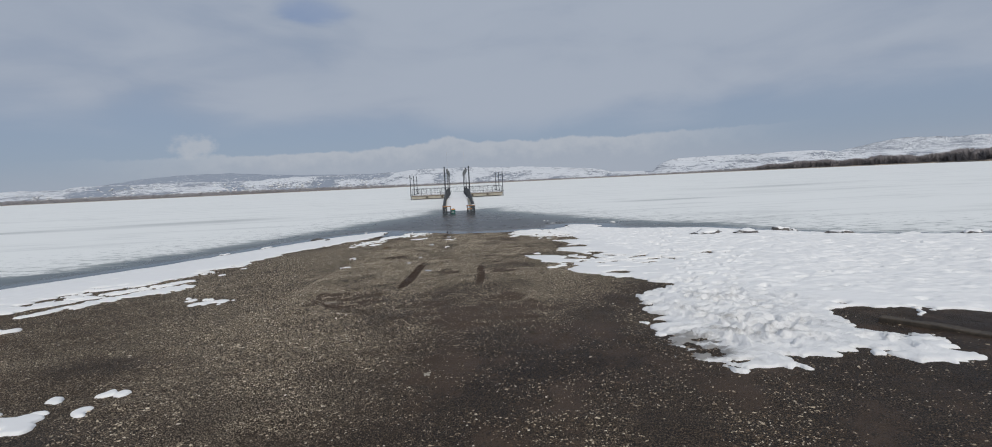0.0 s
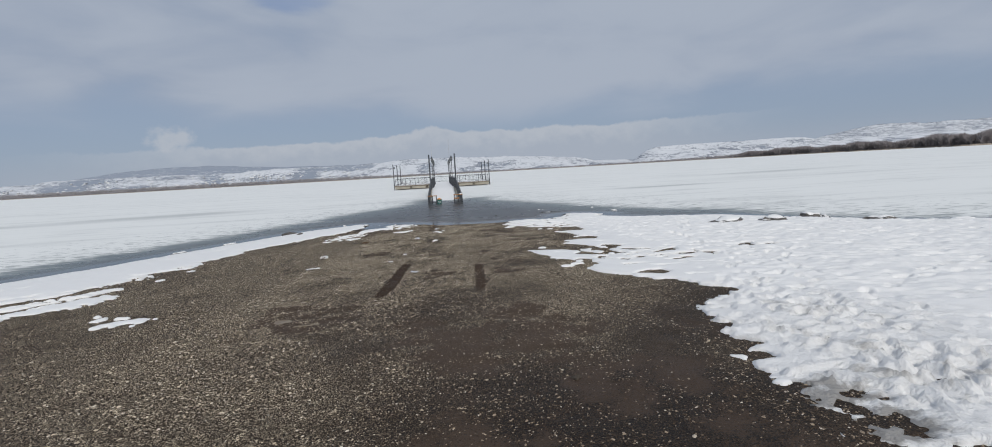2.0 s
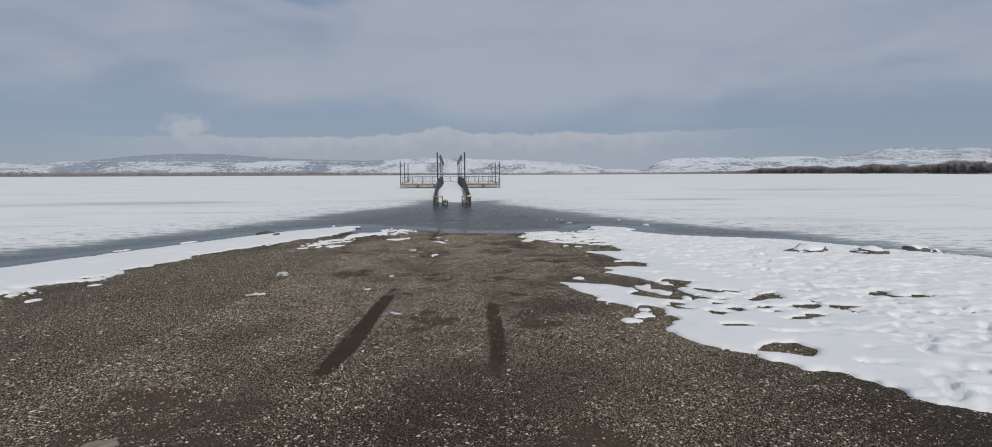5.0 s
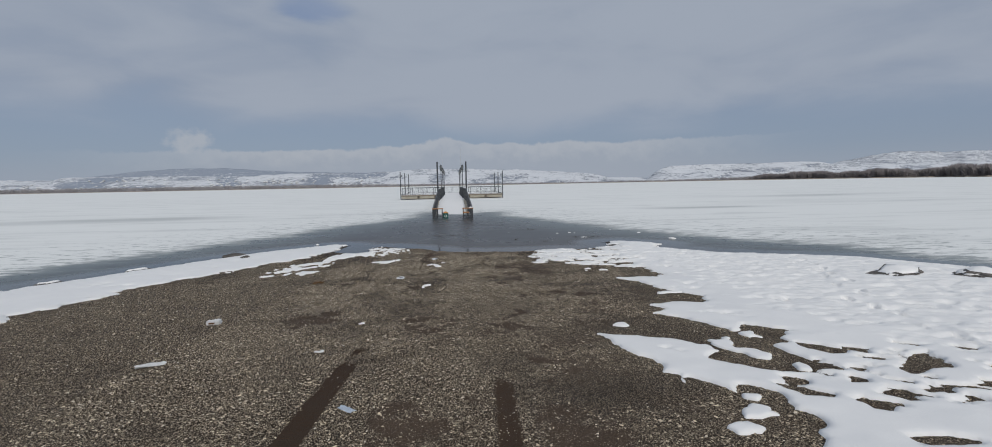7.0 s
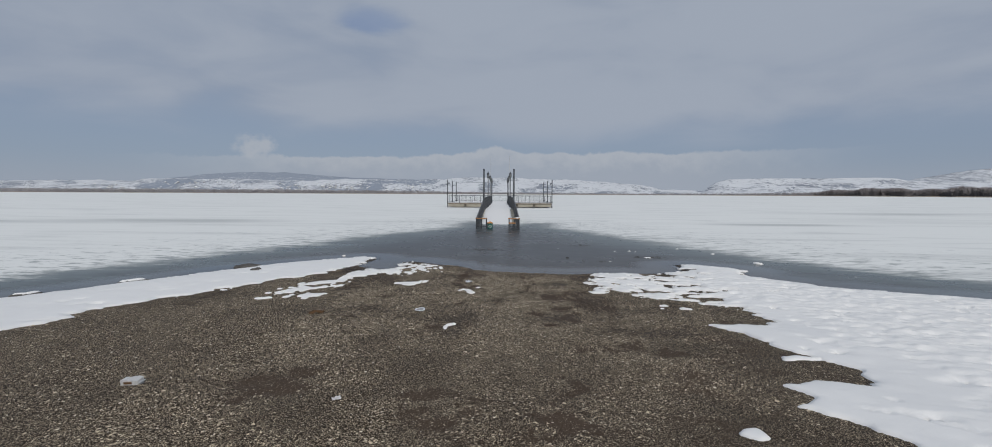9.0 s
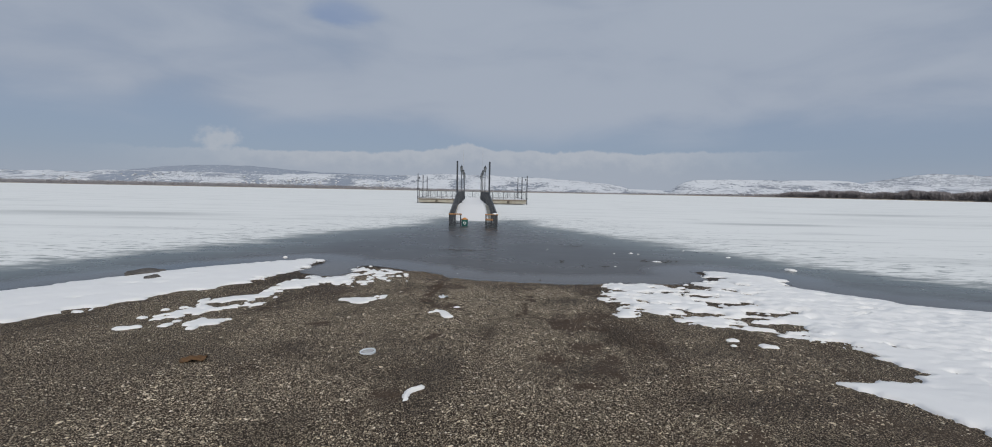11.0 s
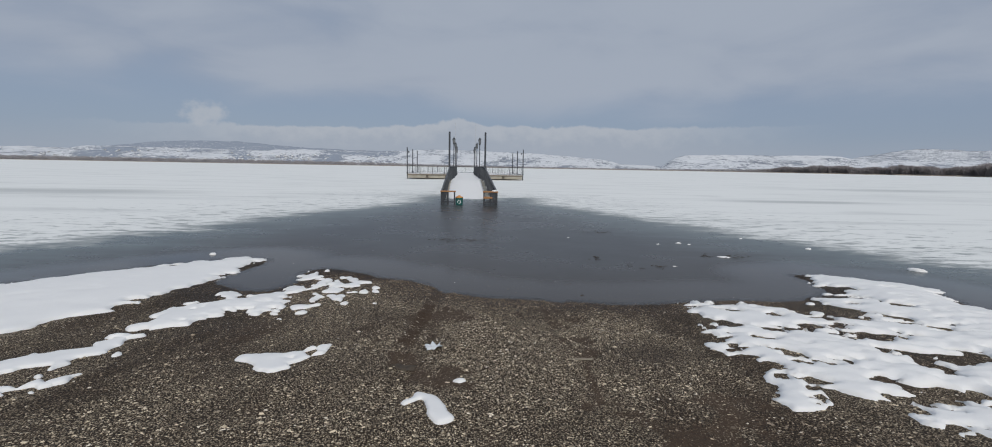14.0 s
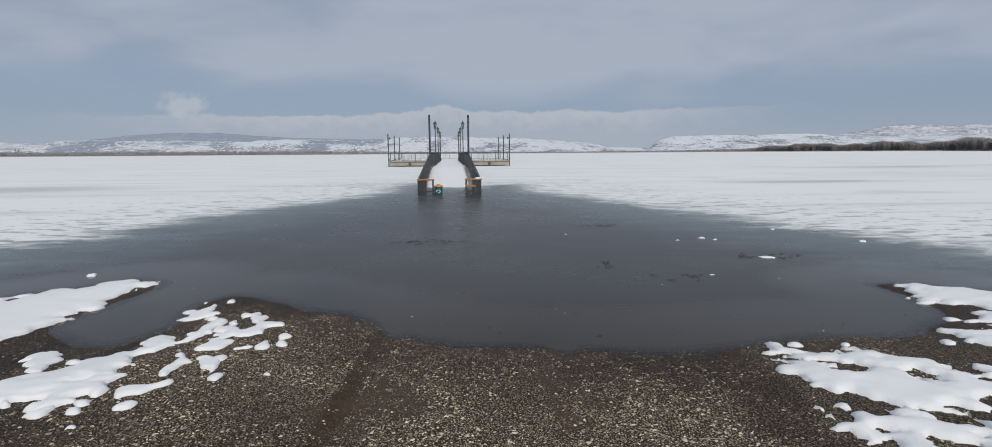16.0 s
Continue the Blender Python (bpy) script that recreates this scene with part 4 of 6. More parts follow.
def snow_mesh(name, poly, step, frill, thick, detail=True, holes=0.0, lie=(0.93, -0.37), round_lobes=False, split=False, rim=0.10, heap=0.05):
    """A sheet of snow with rounded, frayed edges over the ground inside an outline."""
    px, py = [p[0] for p in poly], [p[1] for p in poly]
    xs, ys = np.arange(min(px) - 0.3, max(px) + 0.3, step), np.arange(min(py) - 0.3, max(py) + 0.3, step)
    gx, gy = np.meshgrid(xs, ys)
    c = signed(poly, gx, gy)
    if round_lobes:
        for k in range(3):
            c[1:-1] = (c[:-2] + 2 * c[1:-1] + c[2:]) / 4
            c[:, 1:-1] = (c[:, :-2] + 2 * c[:, 1:-1] + c[:, 2:]) / 4
        c = c + 0.003
    ux, uy = lie
    along, across = gx * ux + gy * uy, gy * ux - gx * uy
    if round_lobes:
        along, across = along * 1.15, across * 0.95
    lobes = (2.2 * value_noise(gx, gy, 9.0, 2) if rim < 0.08 else 0) + cloudy(along * 0.85, across * 1.15, 2.1, 3, 2, 0.5) * 0.6 + 0.85 * cloudy(along * 0.85, across * 1.15, 5.2, 5, 3, 0.62) - (0.35 if round_lobes else 0.1)
    if detail:
        fine = np.exp(-((gy - 12.9) / 4.4) ** 6) * np.exp(-((gx - 1.2) / 2.6) ** 6)
        c = c + frill * 1.15 * lobes * (1 - 0.72 * fine)
        for gap in GAPS:
            c = np.minimum(c, -signed(gap, gx, gy) + 0.035 * lobes)
    else:
        c = c + frill * 1.15 * lobes
    if holes > 0:
        gaps = 0.55 * cloudy(along * 0.7, across * 1.3, 2.2, 6, 2, 0.5) + 0.85 * cloudy(along * 0.75, across * 1.25, 5.6, 2, 3, 0.62)
        zone = np.zeros(c.shape) + (holes - 1 if holes > 1 else 0)
        for hx, hy, rx, ry, much in HOLES:
            zone = np.maximum(zone, much * np.exp(-((gx - hx) / rx) ** 4 - ((gy - hy) / ry) ** 4))
        c = np.minimum(c, (1.5 - 1.3 * zone - gaps) * 0.42)
    gyc, gxc = np.gradient(c, step)
    norm = np.maximum(np.hypot(gxc, gyc), 0.25)
    inside = c > 0
    cell = inside[:-1, :-1] | inside[1:, :-1] | inside[:-1, 1:] | inside[1:, 1:]
    move = np.where(inside, 0, np.clip(-c / norm, 0, step * 1.3))
    x, y = gx + gxc / norm * move, gy + gyc / norm * move
    edge = np.clip(c / np.maximum(norm, 0.9) / rim, 0, 1)
    t = thick * np.sqrt(1 - (1 - edge) ** 2) * (1 + 0.15 * cloudy(gx, gy, 1.1, 1, 2))
    t = t + edge * (0.0022 * cloudy(gx, gy, 2.0, 7, 2) + heap * np.clip(c - 0.12, 0, 1.2))
    tread = np.zeros(c.shape)
    if detail:
        core = np.exp(-((gx - 2.889) / 1.177) ** 4 - ((gy - 6.206) / 1.819) ** 4)
        t = t + edge * core * (0.019 * np.abs(cloudy(gx, gy, 4.2, 4, 4, 0.62)) - 0.010)
        tread = 0.8 * core + 1.4 * np.exp(-((gx - 1.78) / 0.46) ** 2 - ((gy - 5.20) / 0.62) ** 2)
        t = t - 0.03 * np.clip(tread - 1, 0, 1)
        for dx, dy, ang, la, lb, deep in DENTS:
            i0, i1 = np.searchsorted(xs, (dx - 0.5, dx + 0.5))
            j0, j1 = np.searchsorted(ys, (dy - 0.5, dy + 0.5))
            if i1 <= i0 or j1 <= j0:
                continue
            sx, sy = gx[j0:j1, i0:i1] - dx, gy[j0:j1, i0:i1] - dy
            u, v = sx * math.cos(ang) + sy * math.sin(ang), -sx * math.sin(ang) + sy * math.cos(ang)
            q = (u / la) ** 2 + (v / lb) ** 2
            t[j0:j1, i0:i1] += -1.35 * deep * np.exp(-q ** 4) + 0.25 * deep * np.exp(-((np.sqrt(q) - 1.45) / 0.35) ** 2)
            tread[j0:j1, i0:i1] = np.maximum(tread[j0:j1, i0:i1], 0.45 * np.exp(-q))
    t = np.where(inside, np.maximum(t, 0.012 * edge), -0.02)
    z = np.maximum(ground_height(x, y, 1 - 0.85 * np.clip(c / 0.35, 0, 1)), WATER - 0.01) + t
    if split:
        return pieces(name, cell, x, y, z)
    ids = np.arange(gx.size).reshape(gx.shape)
    quads = np.stack([ids[:-1, :-1], ids[:-1, 1:], ids[1:, 1:], ids[1:, :-1]], -1)[cell]
    used = np.unique(quads)
    renum = np.zeros(gx.size, int)
    renum[used] = np.arange(len(used))
    verts = np.stack([x.ravel(), y.ravel(), z.ravel()], 1)[used]
    return mesh_of(name, verts, renum[quads], MAT["snow"], True, dict(tread=np.clip(tread.ravel()[used], 0, 2)))


def pieces(name, cell, x, y, z):
    """One mesh for each island of snow."""
    todo, out = cell.copy(), []
    ny, nx = cell.shape
    for j, i in zip(*np.nonzero(cell)):
        if not todo[j, i]:
            continue
        stack, own = [(j, i)], []
        todo[j, i] = False
        while stack:
            a, b = stack.pop()
            own.append((a, b))
            for c, d in ((a + 1, b), (a - 1, b), (a, b + 1), (a, b - 1)):
                if 0 <= c < ny and 0 <= d < nx and todo[c, d]:
                    todo[c, d] = False
                    stack.append((c, d))
        if len(own) < 12:
            continue
        seen, verts, faces = {}, [], []
        for a, b in own:
            face = []
            for c, d in ((a, b), (a, b + 1), (a + 1, b + 1), (a + 1, b)):
                if (c, d) not in seen:
                    seen[c, d] = len(verts)
                    verts.append((x[c, d], y[c, d], z[c, d]))
                face.append(seen[c, d])
            faces.append(face)
        out.append(mesh_of(name, verts, faces, MAT["snow"], True, dict(tread=np.zeros(len(verts)))))
    return out


def build_snow():
    clip = [(min(p[0], 14.445), p[1]) for p in FIELD]
    tagged(new("snow_field", snow_mesh("snow_field", clip, 0.030, 0.12, 0.030, True, 0.8)), "wide melting snow field with trampled boot prints on the shore", "snow", kind="stuff")
    rest = [(13.70, 4.75), (36.38, 2.14), (64.20, -14.98), (63.13, -12.31), (36.38, 3.10), (20.33, 11.13), (13.70, 14.10)]
    tagged(new("snow_field", snow_mesh("snow_field_far", rest, 0.3, 0.1, 0.09, False)), "smooth snow lying along the shore", "snow", kind="stuff")
    near = [(max(p[0], -14.445), p[1]) for p in SPIT]
    banks = sorted(snow_mesh("snow_bank", near, 0.05, 0.13, 0.034, False, 0.8, (0.54, 0.84), False, True, 0.10, 0.015), key=lambda me: -len(me.vertices))
    tagged(new("snow_bank", banks[0]), "long snow bank lying on a spit of the shore", "snow", kind="stuff")
    for me in banks[1:]:
        tagged(new("snow_patch", me), "small melting snow patch beside the snow bank", "snow patch", group="snow patches on the ramp")
    far = [(-13.70, 6.00), (-27.82, 0.00), (-48.15, -17.12), (-47.08, -20.33), (-32.10, -7.49), (-20.33, 5.14), (-13.70, 11.10)]
    tagged(new("snow_bank", snow_mesh("snow_bank_far", far, 0.3, 0.1, 0.08, False)), "smooth snow lying along the shore", "snow", kind="stuff")
    for poly, frill, *more in PATCHES:
        holes = more[0] if more else 1.6 if frill > 0.09 else 0.0
        small = frill < 0.04 and more
        lie = (0.72, 0.69) if poly[0][0] < 0 else (0.93, -0.37)
        made = snow_mesh("snow_patch", poly, 0.013 if small else 0.022 if frill < 0.07 else 0.03, min(frill * 1.7, 0.22), 0.036 if frill > 0.04 else 0.024, False, holes, lie, True, True, 0.05 if small else 0.10)
        for me in made:
            size = max(v.co.x for v in me.vertices) - min(v.co.x for v in me.vertices)
            label = "broad melting snow patch with lobed edges on gravel" if size > 0.6 else "small melting snow patch with rounded edges on gravel"
            tagged(new("snow_patch", me), label, "snow patch", group="snow patches on the ramp")


def build_pebbles():
    """Loose stones lying on the ramp, dense near the walked line."""
    rng = np.random.default_rng(21)
    n = 500000
    x = rng.uniform(-8.025, 4.494, n)
    y = rng.uniform(1.5, 23.112, n)
    keep = (np.abs(x + 0.8) < 3.0) | (rng.random(n) < 0.45)
    keep &= (cloudy(x, y, 1.5, 2, 3) + stoniness(x, y) * 1.2 - 0.12 * wetness(x, y) - 0.02 + rng.normal(0, 0.35, n)) > 0.05
    keep &= signed(SHORE, x, y) > -0.5
    keep &= (muddiness(x, y) < 0.42 + 0.3 * rng.random(n)) | (rng.random(n) < 0.2)
    keep &= ruts(x, y) < 0.4 + 0.5 * rng.random(n) ** 3
    keep &= (y > 2.2) | (rng.random(n) < 0.5)
    x, y = x[keep], y[keep]
    n = len(x)
    size = np.clip(rng.lognormal(math.log(0.0056), 0.40, n), 0.0032, 0.020)
    base = np.array([(1, 0, 0), (0.25, 0.95, 0), (-0.85, 0.5, 0), (-0.75, -0.62, 0), (0.3, -0.92, 0), (0.35, 0.12, 0.6), (-0.35, -0.08, 0.55)])
    tri = np.array([(0, 1, 5), (1, 2, 5), (2, 6, 5), (2, 3, 6), (3, 4, 6), (4, 5, 6), (4, 0, 5)])
    ang = rng.uniform(0, 6.283, n)
    shore_n = n // 60
    size[:shore_n] = rng.uniform(0.005, 0.014, shore_n)
    line = rng.uniform(0, 1, shore_n)
    x[:shore_n] = -5.350 + 7.918 * line
    y[:shore_n] = 22.363 + rng.normal(0, 0.4, shore_n)
    ok = np.abs(signed(SHORE, x, y)) < 0.45
    ok[shore_n:] = True
    x, y, size, ang, n = x[ok], y[ok], size[ok], ang[ok], int(ok.sum())
    jit = base[None] * rng.uniform(0.65, 1.25, (n, 7, 1)) * np.stack([rng.uniform(0.8, 1.5, n), rng.uniform(0.6, 1.0, n), rng.uniform(0.5, 1.0, n)], 1)[:, None]
    c, s = np.cos(ang)[:, None], np.sin(ang)[:, None]
    vx, vy = jit[:, :, 0] * c - jit[:, :, 1] * s, jit[:, :, 0] * s + jit[:, :, 1] * c
    z = ground_height(x, y)
    v = np.stack([x[:, None] + vx * size[:, None], y[:, None] + vy * size[:, None], z[:, None] + (jit[:, :, 2] - 0.05) * size[:, None]], -1)
    faces = (tri[None] + 7 * np.arange(n)[:, None, None]).reshape(-1, 3)
    tagged(new("gravel", mesh_of("gravel", v.reshape(-1, 3), faces, MAT["pebble"], False, dict(wet=np.repeat(wetness(x, y) + 3.5 * np.exp(-(np.maximum(signed(SHORE, x, y), 0) / 0.5) ** 2), 7), pale=np.repeat(paleness(x, y), 7)))), "loose grey and tan gravel stones lying on the ramp", "gravel", kind="stuff")


build_ground()
build_lake()
build_snow()
build_pebbles()

# ---- far shore ----
def outline(points, s):
    xs, hs = [p[0] for p in points], [p[1] for p in points]
    return np.interp(s, xs, hs)


def build_ridge(name, label, depth, back, points, wood, rough, seed, base=-2.0):
    """A hill whose crest, seen from the ramp, rises by a slope for each bearing; points: (x/y, height/y)."""
    s = np.linspace(points[0][0], points[-1][0], 260)
    rows = 26
    crest = outline(points, s) * (depth + back)
    crest = crest * (1 + rough * cloudy(s * 40, s * 0 + seed, 1.0, seed, 4)) 
    verts, woods = [], []
    for j in range(rows + 8):
        f = min(j / rows, 1.0)
        d = depth + back * (j / rows)
        drop = 1.0 if j <= rows else 1 - 0.12 * (j - rows)
        rise = f ** 1.15
        h = base + (crest - base) * rise * drop
        fold = 0.10 * crest * np.sin(f * 3.14) * cloudy(s * 18, s * 0 + f * 3, 1.0, seed + 1, 3)
        verts.append(np.stack([s * d, s * 0 + d, h + fold], 1))
        woods.append(wood(s, s * 0 + f))
    nx = len(s)
    i = np.arange(nx * (rows + 8)).reshape(rows + 8, nx)
    quads = np.stack([i[:-1, :-1], i[:-1, 1:], i[1:, 1:], i[1:, :-1]], -1).reshape(-1, 4)
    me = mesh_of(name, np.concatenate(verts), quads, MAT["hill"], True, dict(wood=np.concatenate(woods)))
    return tagged(new(name, me), label, "hill", kind="structure")


PXL = 1 / 775.0        # one small step of slope, used for the crests below


def crest(rows):
    return [((x - 784) * PXL + 0.0157, h * PXL) for x, h in rows]


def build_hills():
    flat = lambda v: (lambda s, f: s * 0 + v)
    # far mountains get more tree tone, which paints them hazier
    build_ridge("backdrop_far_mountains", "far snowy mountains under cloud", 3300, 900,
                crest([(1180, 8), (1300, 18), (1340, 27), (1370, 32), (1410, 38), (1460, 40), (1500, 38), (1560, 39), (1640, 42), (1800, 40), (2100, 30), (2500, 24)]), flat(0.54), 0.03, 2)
    build_ridge("backdrop_wooded_hill", "dark wooded hill with flecks of snow, haze painted on its trees", 2900, 700,
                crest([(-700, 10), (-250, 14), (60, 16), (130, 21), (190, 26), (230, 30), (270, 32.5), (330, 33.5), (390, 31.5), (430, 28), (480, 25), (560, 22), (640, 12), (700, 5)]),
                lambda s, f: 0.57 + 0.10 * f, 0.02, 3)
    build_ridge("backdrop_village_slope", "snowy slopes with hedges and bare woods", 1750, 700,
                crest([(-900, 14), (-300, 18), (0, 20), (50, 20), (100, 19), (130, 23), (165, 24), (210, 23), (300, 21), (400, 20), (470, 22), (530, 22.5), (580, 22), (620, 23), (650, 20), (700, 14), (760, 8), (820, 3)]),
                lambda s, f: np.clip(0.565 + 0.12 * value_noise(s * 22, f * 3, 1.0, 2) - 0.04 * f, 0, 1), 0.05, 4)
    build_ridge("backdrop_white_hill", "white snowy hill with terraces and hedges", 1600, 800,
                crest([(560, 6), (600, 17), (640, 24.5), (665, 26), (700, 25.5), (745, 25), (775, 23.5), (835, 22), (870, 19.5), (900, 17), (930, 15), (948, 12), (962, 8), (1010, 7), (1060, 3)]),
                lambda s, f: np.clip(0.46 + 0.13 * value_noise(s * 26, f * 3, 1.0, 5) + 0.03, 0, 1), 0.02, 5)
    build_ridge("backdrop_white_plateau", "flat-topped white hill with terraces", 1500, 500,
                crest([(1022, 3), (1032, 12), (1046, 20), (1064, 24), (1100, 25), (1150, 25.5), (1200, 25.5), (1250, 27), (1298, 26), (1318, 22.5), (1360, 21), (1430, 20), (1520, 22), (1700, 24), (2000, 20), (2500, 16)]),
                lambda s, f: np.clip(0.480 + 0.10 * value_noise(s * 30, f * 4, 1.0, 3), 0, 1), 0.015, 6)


def build_shore_flat():
    """Low land between the ice and the hills."""
    s = np.linspace(-3.2, 3.2, 200)
    near = np.where(s > 0.45, np.clip(1250 - (s - 0.45) * 1400, 420, 1250), 1250) + 18 * cloudy(s * 30, s * 0, 1.0, 3, 3)
    rows = [(0.0, WATER - 0.1), (0.01, WATER + 0.8), (0.3, WATER + 1.6), (1.0, WATER + 2.0)]
    verts = [np.stack([s * (near + f * (1900 - near)), near + f * (1900 - near), s * 0 + z], 1) for f, z in rows]
    n = len(s)
    i = np.arange(n * len(rows)).reshape(len(rows), n)
    quads = np.stack([i[:-1, :-1], i[:-1, 1:], i[1:, 1:], i[1:, :-1]], -1).reshape(-1, 4)
    me = mesh_of("backdrop_far_shore", np.concatenate(verts), quads, MAT["reed"], True)
    tagged(new("backdrop_far_shore", me), "low tan reed flats along the far shore", "shore", kind="structure")
    return s, near


def bare_woods(name, label, mat, spots, rng, twigs, spread_k):
    """Bare trees: a trunk and a ragged crown of thin twig slivers for each."""
    n = len(spots)
    spots = np.array(spots)
    x, y, z, h = spots.T
    verts, faces, at = [], [], 0
    # trunks
    ring = np.array([(0, -1), (0.87, 0.5), (-0.87, 0.5)])
    low = np.stack([x[:, None] + ring[:, 0] * 0.03 * h[:, None], y[:, None] + ring[:, 1] * 0.03 * h[:, None], np.repeat(z[:, None], 3, 1)], -1)
    high = np.stack([x[:, None] + ring[:, 0] * 0.008 * h[:, None], y[:, None] + ring[:, 1] * 0.008 * h[:, None], np.repeat((z + 0.9 * h)[:, None], 3, 1)], -1)
    v = np.concatenate([low, high], 1)
    tri = np.array([(0, 1, 4), (0, 4, 3), (1, 2, 5), (1, 5, 4), (2, 0, 3), (2, 3, 5)])
    verts.append(v.reshape(-1, 3)), faces.append((tri[None] + 6 * np.arange(n)[:, None, None]).reshape(-1, 3))
    at = 6 * n
    # twigs
    a = rng.uniform(0, 6.283, (n, twigs))
    up = rng.uniform(0.12, 0.92, (n, twigs))
    r = spread_k * np.sqrt(np.sin(np.clip(up, 0, 1) * 2.9)) * rng.uniform(0.3, 1, (n, twigs))
    hx = h[:, None]
    rootx, rooty, rootz = x[:, None] + 0.35 * r * hx * np.cos(a), y[:, None] + 0.35 * r * hx * np.sin(a), z[:, None] + hx * up * 0.82
    tipx, tipy, tipz = x[:, None] + r * hx * np.cos(a), y[:, None] + r * hx * np.sin(a), z[:, None] + hx * np.clip(up + rng.uniform(0.03, 0.2, (n, twigs)), 0, 1)
    wid = hx * rng.uniform(0.02, 0.07, (n, twigs))
    t = np.stack([np.stack([rootx - wid, rooty, rootz], -1), np.stack([rootx + wid, rooty, rootz - wid], -1), np.stack([tipx, tipy, tipz], -1)], 2)
    verts.append(t.reshape(-1, 3)), faces.append(np.arange(n * twigs * 3).reshape(-1, 3) + at)
    me = mesh_of(name, np.concatenate(verts), np.concatenate(faces), mat, False)
    return tagged(new(name, me), label, "woods", kind="stuff")


def build_far_woods():
    s, near = build_shore_flat()
    rng = np.random.default_rng(9)
    spots = []
    for i in range(1700):
        q = 0.53 + 0.9 * rng.random()
        d = np.interp(q, s, near) + 12 + abs(rng.normal(0, 60))
        tall = np.interp(q, (0.53, 0.56, 0.7, 0.85, 1.02, 1.5), (9, 18, 17, 16, 15.5, 16)) * rng.uniform(0.78, 1.0) * (0.92 + 0.12 * math.sin(q * 41) + 0.06 * math.sin(q * 113))
        spots.append((q * d, d, WATER + 0.3, tall))
    bare_woods("bare_woods", "dark brown bare winter woods on the far shore", MAT["bark"], spots, rng, 44, 0.48)
    spots = []
    for i in range(6800):
        q = rng.uniform(-1.6, 0.62)
        d = np.interp(q, s, near) + 25 + abs(rng.normal(0, 90))
        tall = np.interp(q, (-1.6, -1.0, -0.6, -0.25, -0.12, 0.15, 0.2, 0.35, 0.4, 0.53, 0.62), (15, 16, 15, 12, 8, 6, 6, 7, 8, 12, 12)) * rng.uniform(0.4, 0.85)
        spots.append((q * d, d, WATER + 0.3, tall))
    bare_woods("bare_scrub", "pale grey bare scrub and trees along the far shore", MAT["scrub"], spots, rng, 16, 0.75)
    # reeds: a ragged low belt at the edge of the ice
    n = 9000
    q = rng.uniform(-1.7, 1.7, n)
    d = np.interp(q, s, near) + rng.uniform(-6, 14, n)
    x, y, h = q * d, d, rng.uniform(0.8, 1.7, n)
    w = rng.uniform(0.6, 1.8, n)
    v = np.stack([np.stack([x - w, y, x * 0 + WATER], 1), np.stack([x + w, y + rng.normal(0, 0.5, n), x * 0 + WATER], 1), np.stack([x + rng.normal(0, 0.8, n), y, WATER + h], 1)], 1)
    tagged(new("reed_belt", mesh_of("reed_belt", v.reshape(-1, 3), np.arange(3 * n).reshape(-1, 3), MAT["reed"], False)), "dry tan reed belt along the far edge of the ice", "reeds", kind="stuff")


def build_village():
    """Small pale houses with snowy gabled roofs, scattered over the lower slopes."""
    rng = np.random.default_rng(31)
    crest_rows = crest([(0, 20), (100, 19), (165, 24), (300, 21), (400, 20), (530, 22.5), (640, 20)])
    walls, roofs, wf, rf = [], [], [], []
    for i in range(260):
        s = rng.choice([rng.normal(-0.62, 0.16), rng.uniform(-0.98, -0.18)])
        f = rng.uniform(0.05, 0.75)
        d = 1750 + 700 * f
        top = outline(crest_rows, s) * 2450
        z = -2 + (top + 2) * f ** 1.15 - 3
        w, l, h = rng.uniform(2.2, 4.6), rng.uniform(3, 5), rng.uniform(3.5, 6)
        x, y = s * d, d
        base = len(walls)
        for zz in (z, z + h):
            walls += [(x - w, y - l, zz), (x + w, y - l, zz), (x + w, y + l, zz), (x - w, y + l, zz)]
        wf += [(base, base + 1, base + 5, base + 4), (base + 1, base + 2, base + 6, base + 5), (base + 2, base + 3, base + 7, base + 6), (base + 3, base, base + 4, base + 7)]
        base = len(roofs)
        roofs += [(x - w - 0.6, y - l - 0.6, z + h), (x + w + 0.6, y - l - 0.6, z + h), (x + w + 0.6, y + l, z + h), (x - w - 0.6, y + l, z + h), (x - w, y, z + h + 2.0), (x + w, y, z + h + 2.0)]
        rf += [(base, base + 1, base + 5, base + 4), (base + 2, base + 3, base + 4, base + 5), (base + 1, base + 2, base + 5), (base + 3, base, base + 4)]
    town = tagged(new("village"), "far village of small pale houses on snowy slopes", "village", kind="stuff")
    for name, v, fcs, mat in (("house_walls", walls, wf, MAT["house"]), ("house_roofs", roofs, rf, MAT["snow"])):
        ob = new(name, mesh_of(name, v, fcs, mat, False))
        ob.parent = town
        ob["kind"] = "stuff"


build_hills()
build_far_woods()
build_village()

# ---- the pier ----
def box(bm, x0, x1, y0, y1, z0, z1):
    m = Matrix.Translation(((x0 + x1) / 2, (y0 + y1) / 2, (z0 + z1) / 2)) @ Matrix.Diagonal((x1 - x0, y1 - y0, z1 - z0, 1))
    return bmesh.ops.create_cube(bm, size=1, matrix=m)["verts"]


def tube(bm, a, b, r0, r1=None, sides=8):
    a, b = Vector(a), Vector(b)
    turn = (b - a).to_track_quat("Z", "Y").to_matrix().to_4x4()
    m = Matrix.Translation((a + b) / 2) @ turn
    return bmesh.ops.create_cone(bm, cap_ends=True, segments=sides, radius1=r0, radius2=r0 if r1 is None else r1, depth=(b - a).length, matrix=m)["verts"]


